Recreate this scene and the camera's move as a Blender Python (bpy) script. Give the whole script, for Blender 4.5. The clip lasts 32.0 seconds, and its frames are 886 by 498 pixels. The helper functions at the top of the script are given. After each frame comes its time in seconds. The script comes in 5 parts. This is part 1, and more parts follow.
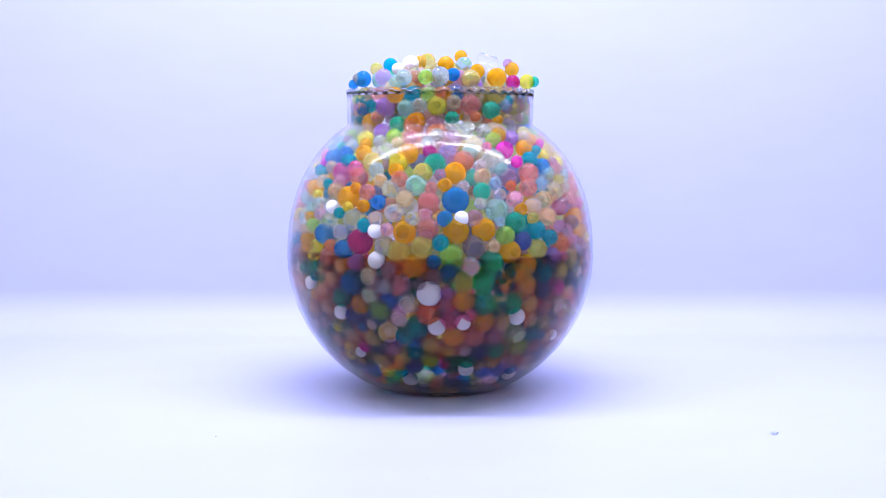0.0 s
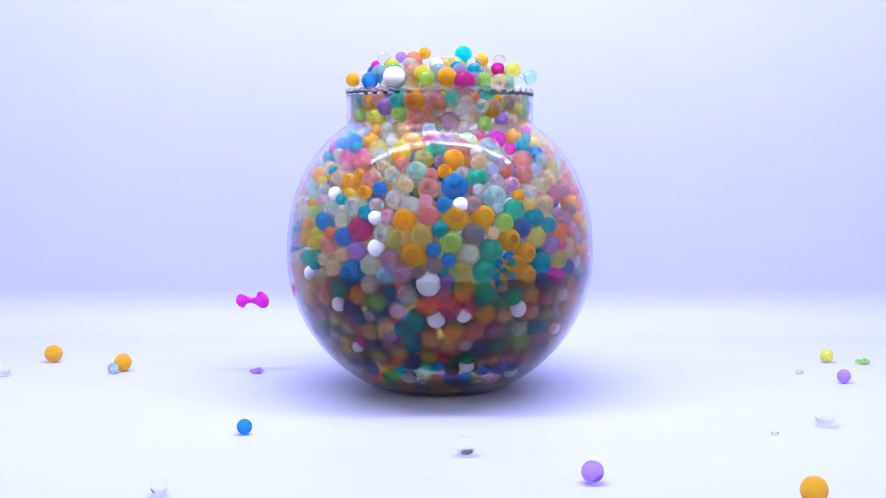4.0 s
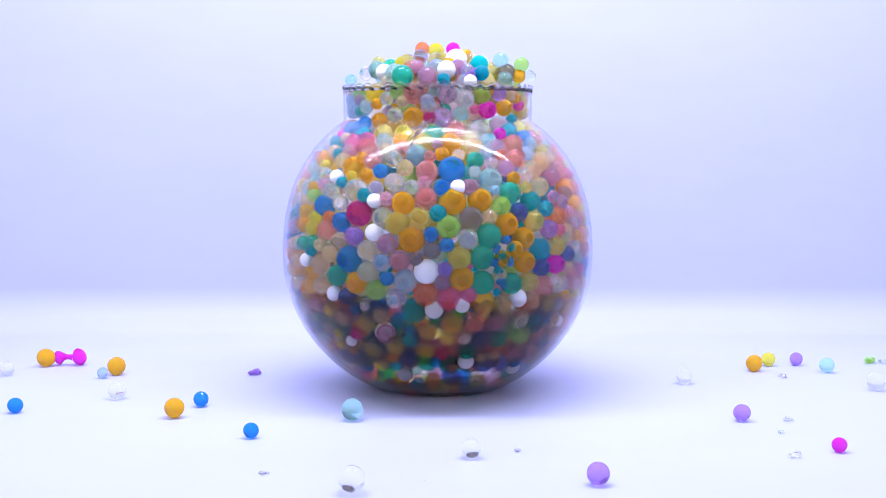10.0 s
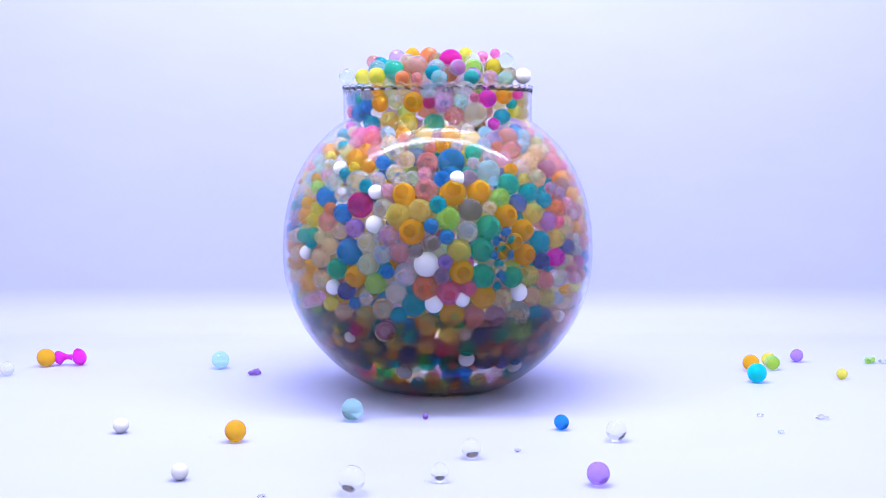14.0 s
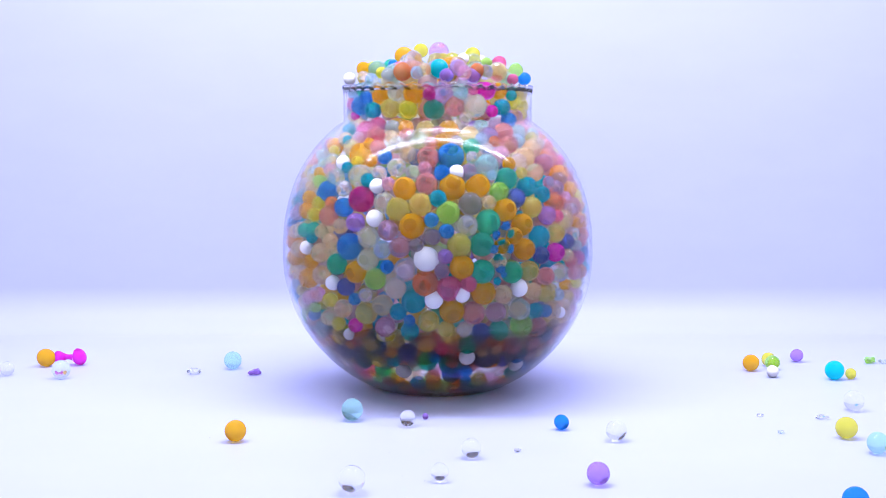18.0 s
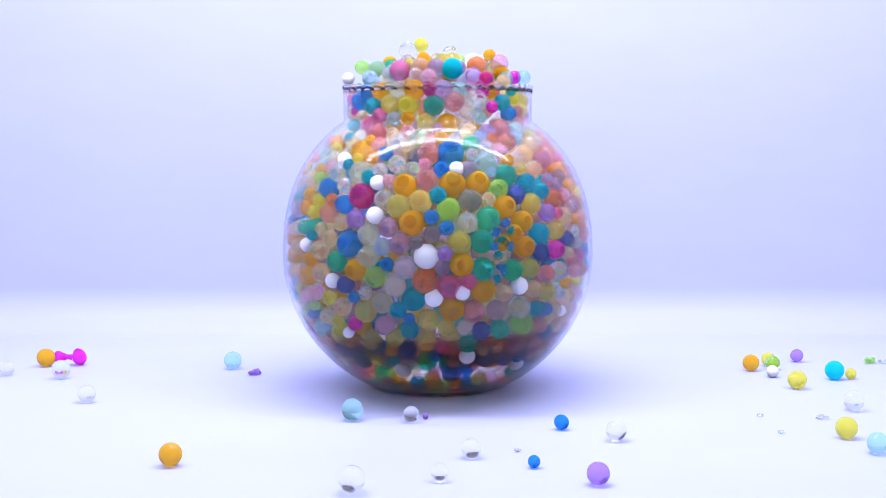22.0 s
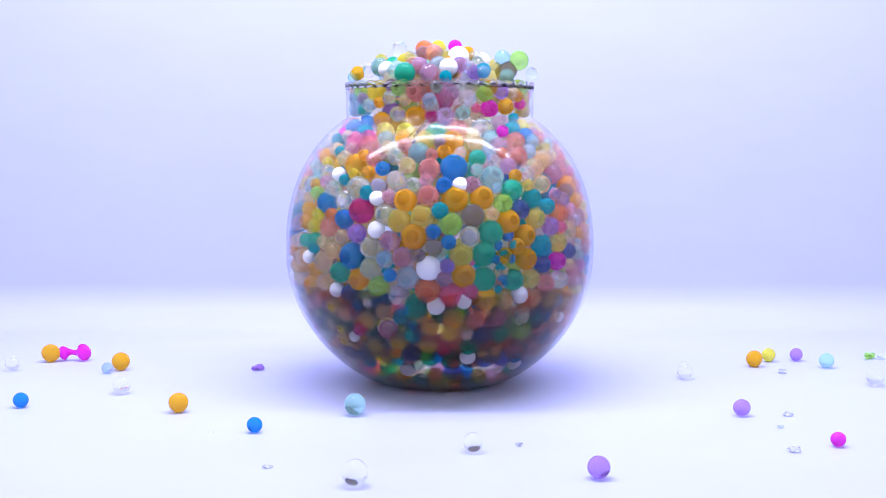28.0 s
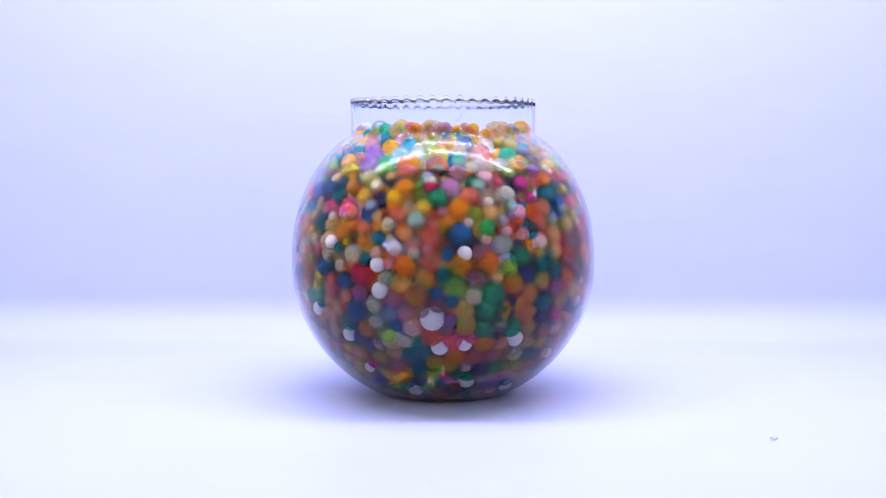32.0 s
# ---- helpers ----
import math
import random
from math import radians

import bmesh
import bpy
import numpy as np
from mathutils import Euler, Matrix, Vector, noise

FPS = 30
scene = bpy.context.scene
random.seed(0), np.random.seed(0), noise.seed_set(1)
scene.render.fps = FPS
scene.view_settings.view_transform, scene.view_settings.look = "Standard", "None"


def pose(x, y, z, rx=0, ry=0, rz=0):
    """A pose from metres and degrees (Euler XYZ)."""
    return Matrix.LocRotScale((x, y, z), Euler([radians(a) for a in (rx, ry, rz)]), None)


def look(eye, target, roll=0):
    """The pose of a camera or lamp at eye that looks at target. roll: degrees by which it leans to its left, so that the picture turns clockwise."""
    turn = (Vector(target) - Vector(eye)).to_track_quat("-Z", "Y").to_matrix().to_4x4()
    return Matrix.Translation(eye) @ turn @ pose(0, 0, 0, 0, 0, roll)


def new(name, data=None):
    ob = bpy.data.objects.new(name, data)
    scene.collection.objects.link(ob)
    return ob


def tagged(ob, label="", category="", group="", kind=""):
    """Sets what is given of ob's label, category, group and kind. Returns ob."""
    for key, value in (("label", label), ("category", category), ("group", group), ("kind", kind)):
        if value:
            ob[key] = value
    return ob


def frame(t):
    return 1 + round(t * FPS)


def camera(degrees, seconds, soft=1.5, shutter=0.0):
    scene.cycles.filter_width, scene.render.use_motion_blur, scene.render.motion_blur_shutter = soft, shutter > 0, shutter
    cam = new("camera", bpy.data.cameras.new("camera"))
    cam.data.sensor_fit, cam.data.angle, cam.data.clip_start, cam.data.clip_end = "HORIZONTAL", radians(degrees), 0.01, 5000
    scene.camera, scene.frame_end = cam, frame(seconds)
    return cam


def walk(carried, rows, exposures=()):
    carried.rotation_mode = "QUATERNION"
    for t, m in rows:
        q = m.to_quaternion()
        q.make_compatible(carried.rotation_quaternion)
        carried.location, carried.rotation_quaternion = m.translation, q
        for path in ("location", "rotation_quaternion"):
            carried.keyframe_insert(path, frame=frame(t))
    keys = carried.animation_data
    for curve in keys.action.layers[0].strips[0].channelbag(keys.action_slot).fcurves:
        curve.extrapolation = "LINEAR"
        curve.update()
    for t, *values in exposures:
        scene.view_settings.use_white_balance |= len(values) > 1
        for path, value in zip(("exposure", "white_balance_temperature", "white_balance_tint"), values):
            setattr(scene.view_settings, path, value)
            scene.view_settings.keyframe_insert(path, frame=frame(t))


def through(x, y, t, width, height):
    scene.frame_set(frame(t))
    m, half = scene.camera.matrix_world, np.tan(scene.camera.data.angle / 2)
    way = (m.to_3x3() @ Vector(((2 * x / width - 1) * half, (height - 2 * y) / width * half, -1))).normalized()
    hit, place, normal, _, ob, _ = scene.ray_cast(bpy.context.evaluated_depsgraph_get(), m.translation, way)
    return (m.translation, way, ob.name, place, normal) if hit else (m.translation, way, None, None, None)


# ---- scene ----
cam = camera(40.9, 32.0, soft=0.75)
# The camera stands on its tripod and is nudged three times.
VIEW_A = pose(0, -0.8764, 0.1809, 84.824, 0, -0.134)
VIEW_B = pose(0, -0.8646, 0.1809, 84.654, 0, -0.255)
VIEW_C = pose(0, -0.8703, 0.1809, 84.500, 0, -0.154)
VIEW_D = pose(0, -0.8857, 0.1809, 85.240, 0, 0.000)
walk(cam, [(0, VIEW_A), (3.6, VIEW_A), (5.3, VIEW_B), (25.1, VIEW_B), (25.3, VIEW_C), (28.8, VIEW_C), (28.9, VIEW_D), (32, VIEW_D)])

# ---- light ----
world = bpy.data.worlds.new("light_tent_sky")
scene.world = world
world.use_nodes = True
world.node_tree.nodes["Background"].inputs[0].default_value = (0.88, 0.92, 1.0, 1)
world.node_tree.nodes["Background"].inputs[1].default_value = 0.96
scene.cycles.max_bounces, scene.cycles.transmission_bounces, scene.cycles.transparent_max_bounces = 20, 20, 20


def panel(name, m, sx, sy, watts, colour):
    lamp = bpy.data.lights.new(name, "AREA")
    lamp.shape, lamp.size, lamp.size_y, lamp.energy, lamp.color = "RECTANGLE", sx, sy, watts, colour
    ob = new(name, lamp)
    ob.matrix_world = m
    return ob


LED = (0.765, 0.775, 1.0)
panel("led_strip_front", look((0, -0.11, 0.75), (0, -0.03, 0)), 1.1, 0.05, 10.6, LED)
# the rear strip is an added fill that brightens bowl, far table and backdrop
panel("added_fill_rear", look((0, 0.02, 0.75), (0, 0.02, 0)), 0.36, 0.035, 1.7, LED)

# ---- times: the film runs forward, then rewinds ----
TURN_T, REWIND = 25.2, 5.56
FIRST_S = TURN_T - REWIND * (32 - TURN_T)
SWELL = ((-12.6, 0.782), (-9.8, 0.806), (-7, 0.832), (-4.2, 0.845), (-1.5, 0.856), (0, 0.862), (3, 0.892), (6, 0.919), (9, 0.94),
         (13, 0.97), (17, 0.99), (19, 1.0), (22, 1.006), (25.2, 1.014))
LEVEL = ((-12.6, 0.1672), (-7, 0.1490), (-1.5, 0.1115), (0, 0.1042), (3, 0.092), (6, 0.0845), (9, 0.0777), (13, 0.0659), (19, 0.0498), (23, 0.0455), (25.2, 0.0441))


def between(rows, s):
    return float(np.interp(s, [a for a, _ in rows], [b for _, b in rows]))


def film_times(s):
    """The moments of the clip at which the beads are in state s."""
    times = [TURN_T + (TURN_T - s) / REWIND]
    if s >= 0:
        times.insert(0, s)
    return times


def state_rows(place, states):
    """Rows for walk() from place(s), run forward and then back."""
    rows = [(s, place(s)) for s in states if s >= 0]
    rows += [(TURN_T + (TURN_T - s) / REWIND, place(s)) for s in reversed(states) if s < TURN_T]
    return rows


# ---- materials ----
def material(name):
    m = bpy.data.materials.new(name)
    m.use_nodes = True
    t = m.node_tree
    return m, t, t.nodes["Principled BSDF"], t.nodes["Material Output"]


def noise_bump(t, bsdf, scale, strength, distance=0.001):
    tex = t.nodes.new("ShaderNodeTexNoise")
    tex.inputs["Scale"].default_value = scale
    bump = t.nodes.new("ShaderNodeBump")
    bump.inputs["Strength"].default_value = strength
    bump.inputs["Distance"].default_value = distance
    t.links.new(tex.outputs["Fac"], bump.inputs["Height"])
    t.links.new(bump.outputs["Normal"], bsdf.inputs["Normal"])
    return tex


def paper():
    m, t, b, _ = material("pale_blue_sweep_paper")
    tex = noise_bump(t, b, 60, 0.05)
    broad = t.nodes.new("ShaderNodeTexNoise")
    broad.inputs["Scale"].default_value = 6
    tone = t.nodes.new("ShaderNodeMath")
    tone.operation = "MULTIPLY_ADD"
    tone.inputs[1].default_value = 0.5
    t.links.new(broad.outputs["Fac"], tone.inputs[0])
    t.links.new(tex.outputs["Fac"], tone.inputs[2])
    ramp = t.nodes.new("ShaderNodeValToRGB")
    ramp.color_ramp.elements[0].color = (0.448, 0.468, 0.735, 1)
    ramp.color_ramp.elements[1].color = (0.480, 0.500, 0.770, 1)
    t.links.new(tone.outputs[0], ramp.inputs[0])
    t.links.new(ramp.outputs[0], b.inputs["Base Color"])
    b.inputs["Roughness"].default_value = 0.42
    b.inputs["Specular IOR Level"].default_value = 0.2
    return m


def clear_glass():
    m, t, b, _ = material("clear_glass")
    b.inputs["Base Color"].default_value = (0.97, 0.985, 1, 1)
    b.inputs["Transmission Weight"].default_value = 1
    b.inputs["Roughness"].default_value = 0.08
    b.inputs["IOR"].default_value = 1.22
    return m


# The water surface is a thing of its own: what lies below it is wet.
bm = bmesh.new()
bmesh.ops.create_cone(bm, cap_ends=True, segments=48, radius1=0.074, radius2=0.074, depth=0.0004)
surface_mesh = bpy.data.meshes.new("water_surface")
bm.to_mesh(surface_mesh)
bm.free()
water_surface = tagged(new("water_surface", surface_mesh), "level surface of murky water among gel beads", "water")


def below_water(t, ripple=0.0035, soft=0.0012):
    """A factor: 1 below the water surface, with the beads' menisci."""
    where = t.nodes.new("ShaderNodeTexCoord")
    where.object = water_surface
    axes = t.nodes.new("ShaderNodeSeparateXYZ")
    t.links.new(where.outputs["Object"], axes.inputs[0])
    tex = t.nodes.new("ShaderNodeTexNoise")
    tex.inputs["Scale"].default_value = 75
    t.links.new(where.outputs["Object"], tex.inputs["Vector"])
    add = t.nodes.new("ShaderNodeMath")
    add.operation = "MULTIPLY_ADD"
    add.inputs[1].default_value, add.inputs[2].default_value = -2 * ripple, ripple
    t.links.new(tex.outputs["Fac"], add.inputs[0])
    lift = t.nodes.new("ShaderNodeMath")
    t.links.new(axes.outputs["Z"], lift.inputs[0])
    t.links.new(add.outputs[0], lift.inputs[1])
    ramp = t.nodes.new("ShaderNodeMapRange")
    ramp.inputs[1].default_value, ramp.inputs[2].default_value = -soft, soft
    ramp.inputs[3].default_value, ramp.inputs[4].default_value = 1, 0
    t.links.new(lift.outputs[0], ramp.inputs[0])
    return ramp.outputs[0]


GEL = {  # colour: name, gel tint, whether milky
    "O": ("orange", (1.0, 0.45, 0.005), 0.35), "Y": ("yellow", (0.95, 0.86, 0.04), 0.15), "G": ("lime green", (0.45, 0.92, 0.12), 0.1),
    "L": ("olive yellow", (0.85, 0.72, 0.12), 0.06), "E": ("emerald green", (0.01, 0.62, 0.40), 0.15), "T": ("teal", (0.0, 0.42, 0.62), 0.15),
    "C": ("pale aqua", (0.45, 0.90, 0.90), 0.15), "B": ("blue", (0.005, 0.24, 0.85), 0.25), "N": ("navy blue", (0.05, 0.10, 0.50), 0.15),
    "J": ("sky blue", (0.45, 0.70, 1.0), 0.15), "P": ("violet", (0.48, 0.22, 0.90), 0.25), "U": ("mauve", (0.66, 0.34, 0.58), 0.08),
    "Z": ("lilac", (0.75, 0.42, 0.92), 0.22), "V": ("pale lavender", (0.90, 0.84, 0.98), 0.12), "M": ("magenta", (0.95, 0.01, 0.62), 0.3),
    "Q": ("hot pink", (1.0, 0.14, 0.42), 0.2), "K": ("pale pink", (1.0, 0.50, 0.74), 0.12), "R": ("dusty rose", (0.92, 0.30, 0.30), 0.1),
    "D": ("crimson", (0.70, 0.01, 0.24), 0.2), "I": ("coral red", (1.0, 0.24, 0.07), 0.2), "A": ("pale amber", (1.0, 0.74, 0.42), 0.08),
    "H": ("pale mint", (0.82, 0.95, 0.88), 0.08), "S": ("smoky grey", (0.40, 0.34, 0.44), 0.08), "X": ("clear", (0.96, 0.97, 1.0), 0.02),
    "F": ("turquoise", (0.0, 0.72, 0.78), 0.3), "W": ("milky white", (0.72, 0.70, 0.82), 0.9),
}


def shader(t, kind, colour):
    n = t.nodes.new("ShaderNodeBsdf" + kind)
    n.inputs["Color"].default_value = (*colour, 1)
    if kind == "Glossy":
        n.inputs["Roughness"].default_value = 0.06
    return n.outputs[0]


def blend(t, factor, a, b):
    n = t.nodes.new("ShaderNodeMixShader")
    if isinstance(factor, float):
        n.inputs[0].default_value = factor
    else:
        t.links.new(factor, n.inputs[0])
    t.links.new(a, n.inputs[1])
    t.links.new(b, n.inputs[2])
    return n.outputs[0]


def contact_patch(t):
    """Two factors: 1 on the round wet patch with which a bead is pressed against the glass (its own +z), and on it with its meniscus."""
    where = t.nodes.new("ShaderNodeTexCoord")
    axes = t.nodes.new("ShaderNodeSeparateXYZ")
    t.links.new(where.outputs["Object"], axes.inputs[0])
    info = t.nodes.new("ShaderNodeObjectInfo")
    size = t.nodes.new("ShaderNodeMapRange")
    size.inputs[3].default_value, size.inputs[4].default_value = -0.93, -0.81
    t.links.new(info.outputs["Random"], size.inputs[0])
    above = t.nodes.new("ShaderNodeMath")
    t.links.new(axes.outputs["Z"], above.inputs[0])
    t.links.new(size.outputs[0], above.inputs[1])
    out = []
    for edge in (0.0, -0.032):
        ramp = t.nodes.new("ShaderNodeMapRange")
        ramp.inputs[1].default_value, ramp.inputs[2].default_value = edge - 0.008, edge + 0.008
        t.links.new(above.outputs[0], ramp.inputs[0])
        out.append(ramp.outputs[0])
    return out


def limb(t, start=0.62, most=0.6):
    """The gloss of a bead's edge, seen aslant."""
    facing = t.nodes.new("ShaderNodeLayerWeight")
    facing.inputs["Blend"].default_value = 0.5
    ramp = t.nodes.new("ShaderNodeMapRange")
    ramp.inputs[1].default_value, ramp.inputs[2].default_value = start, 0.94
    ramp.inputs[4].default_value = most
    t.links.new(facing.outputs["Facing"], ramp.inputs[0])
    return ramp.outputs[0]


def core(t):
    """A factor that fades from the bead's side next to the glass (its own +z) to 0 at its girth."""
    where = t.nodes.new("ShaderNodeTexCoord")
    axes = t.nodes.new("ShaderNodeSeparateXYZ")
    t.links.new(where.outputs["Object"], axes.inputs[0])
    ramp = t.nodes.new("ShaderNodeMapRange")
    ramp.interpolation_type = "SMOOTHSTEP"
    ramp.inputs[1].default_value, ramp.inputs[2].default_value, ramp.inputs[4].default_value = 0.0, 0.95, 0.34
    t.links.new(axes.outputs["Z"], ramp.inputs[0])
    return ramp.outputs[0]


def soft_normal(t, amount, pressed):
    """A normal bent towards the glass, or up and out: light spreads within the gel and evens out its shading."""
    shape = t.nodes.new("ShaderNodeNewGeometry")
    if pressed:
        out = t.nodes.new("ShaderNodeVectorTransform")
        out.vector_type, out.convert_from, out.convert_to = "NORMAL", "OBJECT", "WORLD"
        out.inputs[0].default_value = (0, 0, 1)
    else:
        out = t.nodes.new("ShaderNodeCombineXYZ")
        out.inputs[1].default_value, out.inputs[2].default_value = -0.75, 0.65
    mix = t.nodes.new("ShaderNodeMix")
    mix.data_type = "VECTOR"
    mix.inputs[0].default_value = amount
    t.links.new(shape.outputs["Normal"], mix.inputs[4])
    t.links.new(out.outputs[0], mix.inputs[5])
    unit = t.nodes.new("ShaderNodeVectorMath")
    unit.operation = "NORMALIZE"
    t.links.new(mix.outputs[1], unit.inputs[0])
    return unit.outputs[0]


def scatter(t, colour, through, amount, pressed):
    """Light scattered in the gel: some comes back, a share of it from behind."""
    near, far = t.nodes.new("ShaderNodeBsdfDiffuse"), t.nodes.new("ShaderNodeBsdfTranslucent")
    bent = soft_normal(t, amount, pressed)
    for n in (near, far):
        n.inputs["Color"].default_value = (*colour, 1)
        t.links.new(bent, n.inputs["Normal"])
    return blend(t, through, near.outputs[0], far.outputs[0])


def gel(name, tint, milk, deep=False, pressed=False):
    m, t, b, out = material(name)
    # deep gel is whitened: light lost among the beads is put into its colour
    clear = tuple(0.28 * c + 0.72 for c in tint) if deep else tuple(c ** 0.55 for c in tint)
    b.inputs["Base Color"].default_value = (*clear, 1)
    b.inputs["Roughness"].default_value = 0.0
    b.inputs["IOR"].default_value = 1.38
    b.inputs["Transmission Weight"].default_value = 1
    vivid = 1 - min(tint) / max(tint)
    rich = tuple(c ** p * k for c, p, k in zip(tint, (1.1, 1.4, 1.6), (0.90, 0.76, 0.72)))
    thin = shader(t, "Transparent", clear)
    if milk > 0.5:
        dry = blend(t, 0.92, b.outputs[0], scatter(t, (0.90, 0.88, 0.95), 0.1, 0.7, pressed))
    # deep gel scatters a paler tint too, which brightens the bowl's inside
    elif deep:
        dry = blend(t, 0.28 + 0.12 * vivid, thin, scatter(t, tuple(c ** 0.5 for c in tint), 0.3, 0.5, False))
    elif pressed:
        cloud = scatter(t, tuple(c ** 0.85 for c in tint), 0.3, 0.4, True)
        body = blend(t, 0.11 + 0.12 * milk + 0.17 * vivid, blend(t, 0.15, b.outputs[0], thin), cloud)
        body = blend(t, limb(t, 0.72, 0.7), body, shader(t, "Glossy", (1, 1, 1)))
        lens = t.nodes.new("ShaderNodeBsdfPrincipled")
        lens.inputs["Base Color"].default_value = (*(0.95 * c ** 0.8 for c in tint), 1)
        lens.inputs["Roughness"].default_value = 0.0
        lens.inputs["IOR"].default_value = 1.2
        lens.inputs["Transmission Weight"].default_value = 1
        window = blend(t, 0.08 + 0.10 * vivid, lens.outputs[0], cloud)
        ring = blend(t, 0.35, shader(t, "Transparent", tuple(c ** 0.3 for c in tint)), cloud)
        patch, meniscus = contact_patch(t)
        dry = blend(t, patch, blend(t, meniscus, body, ring), window)
    else:
        cloud = scatter(t, tuple(c ** 0.85 for c in tint), 0.3, 0.45, False)
        dry = blend(t, 0.06 + 0.3 * milk + 0.25 * vivid, b.outputs[0], cloud)
        dry = blend(t, limb(t, 0.66, 0.6), dry, shader(t, "Glossy", (1, 1, 1)))
    # under water it is index-matched: no gloss, only soft colour
    if pressed or deep:
        if milk > 0.5:
            wet = blend(t, 0.95, thin, scatter(t, (0.74, 0.72, 0.82), 0.1, 0.8, pressed))
        else:
            soft = scatter(t, rich, 0.2, 1.0 if pressed else 0.6, pressed)
            wet = blend(t, core(t) if pressed else 0.26, shader(t, "Transparent", tuple(c ** 0.4 for c in tint)), soft)
        dry = blend(t, below_water(t), dry, wet)
    t.links.new(dry, out.inputs["Surface"])
    return m


def murky_water():
    m, t, b, out = material("murky_water")
    b.inputs["Base Color"].default_value = (0.95, 0.87, 0.74, 1)
    b.inputs["Roughness"].default_value = 0.2
    b.inputs["IOR"].default_value = 1.10
    b.inputs["Transmission Weight"].default_value = 1.0
    clear = t.nodes.new("ShaderNodeBsdfTransparent")
    mix = t.nodes.new("ShaderNodeMixShader")
    t.links.new(below_water(t), mix.inputs[0])
    t.links.new(clear.outputs[0], mix.inputs[1])
    t.links.new(b.outputs[0], mix.inputs[2])
    t.links.new(mix.outputs[0], out.inputs["Surface"])
    return m


PAPER, GLASS, WATER = paper(), clear_glass(), murky_water()
PRESSED = {k: gel("pressed_gel_" + v[0].replace(" ", "_"), v[1], v[2], pressed=True) for k, v in GEL.items()}
GELS = {k: gel("gel_" + v[0].replace(" ", "_"), v[1], v[2]) for k, v in GEL.items()}
# lightened copies of the gels, for beads that would render too dark inside
DEEP_LIGHTENED = {k: gel("lightened_deep_gel_" + GEL[k][0].replace(" ", "_"), GEL[k][1], GEL[k][2], True) for k in "OLETBNUARVHXKWG"}
surface_mesh.materials.append(WATER)

# ---- the sweep: table and backdrop in one sheet ----
def sweep():
    line = [(-3.0, 0.0), (0.211, 0.0)]
    for k in range(1, 17):
        a = math.pi / 2 * k / 16
        line.append((0.211 + 0.041 * math.sin(a), 0.041 - 0.041 * math.cos(a)))
    line.append((0.252, 1.6))
    bm = bmesh.new()
    rows = [[bm.verts.new((x, y, z)) for y, z in line] for x in (-2.5, 2.5)]
    for k in range(len(line) - 1):
        bm.faces.new((rows[0][k], rows[1][k], rows[1][k + 1], rows[0][k + 1])).smooth = True
    me = bpy.data.meshes.new("backdrop")
    bm.normal_update()
    bm.to_mesh(me)
    bm.free()
    me.materials.append(PAPER)
    return tagged(new("backdrop", me), "seamless white paper sweep of table and backdrop", "backdrop", kind="structure")


sweep()

# ---- the bowl ----
R_BOWL, Z_MID, R_NECK, Z_RIM, WALL = 0.1124, 0.0973, 0.0680, 0.2171, 0.0012
H_LOW, P_LOW, H_TOP, P_TOP = 0.1071, 1.9862, 0.1139, 2.2498  # the two halves' heights and roundness
Z_SHOULDER = Z_MID + H_TOP * (1 - (R_NECK / R_BOWL) ** P_TOP) ** (1 / P_TOP)


def girth(z):
    """The bowl's outer radius at height z, up to the shoulder."""
    h, p = (H_LOW, P_LOW) if z < Z_MID else (H_TOP, P_TOP)
    return R_BOWL * (1 - (abs(z - Z_MID) / h) ** p) ** (1 / p)


def outline():
    pts = [(girth(0) * k / 12, 0.0) for k in range(12)]
    pts += [(girth(z), z) for z in (Z_MID * (1 - (1 - q) ** 1.5) for q in np.linspace(0, 1, 60))]
    pts += [(girth(z), z) for z in np.linspace(Z_MID, Z_SHOULDER, 60)[1:]]
    pts += [(R_NECK, z) for z in np.linspace(Z_SHOULDER, Z_RIM, 12)[1:]]
    return np.array(pts)


LINE = outline()
ARC = np.concatenate([[0], np.cumsum(np.hypot(*np.diff(LINE, axis=0).T))])
U_RIM = float(ARC[-1])
TANGENT = np.gradient(LINE, axis=0)
NORMAL = np.stack([TANGENT[:, 1], -TANGENT[:, 0]], 1)
NORMAL /= np.linalg.norm(NORMAL, axis=1)[:, None]


def on_wall(u, inset):
    """Radius and height of a point inset from the bowl's wall, u metres up its outline."""
    r, z, nr, nz = (float(np.interp(u, ARC, c)) for c in (LINE[:, 0], LINE[:, 1], NORMAL[:, 0], NORMAL[:, 1]))
    return max(r - nr * inset, 0.0), z - nz * inset


def outward(u, a):
    nr, nz = (float(np.interp(u, ARC, c)) for c in (NORMAL[:, 0], NORMAL[:, 1]))
    return Vector((nr * math.sin(a), -nr * math.cos(a), nz)).to_track_quat("Z", "Y")


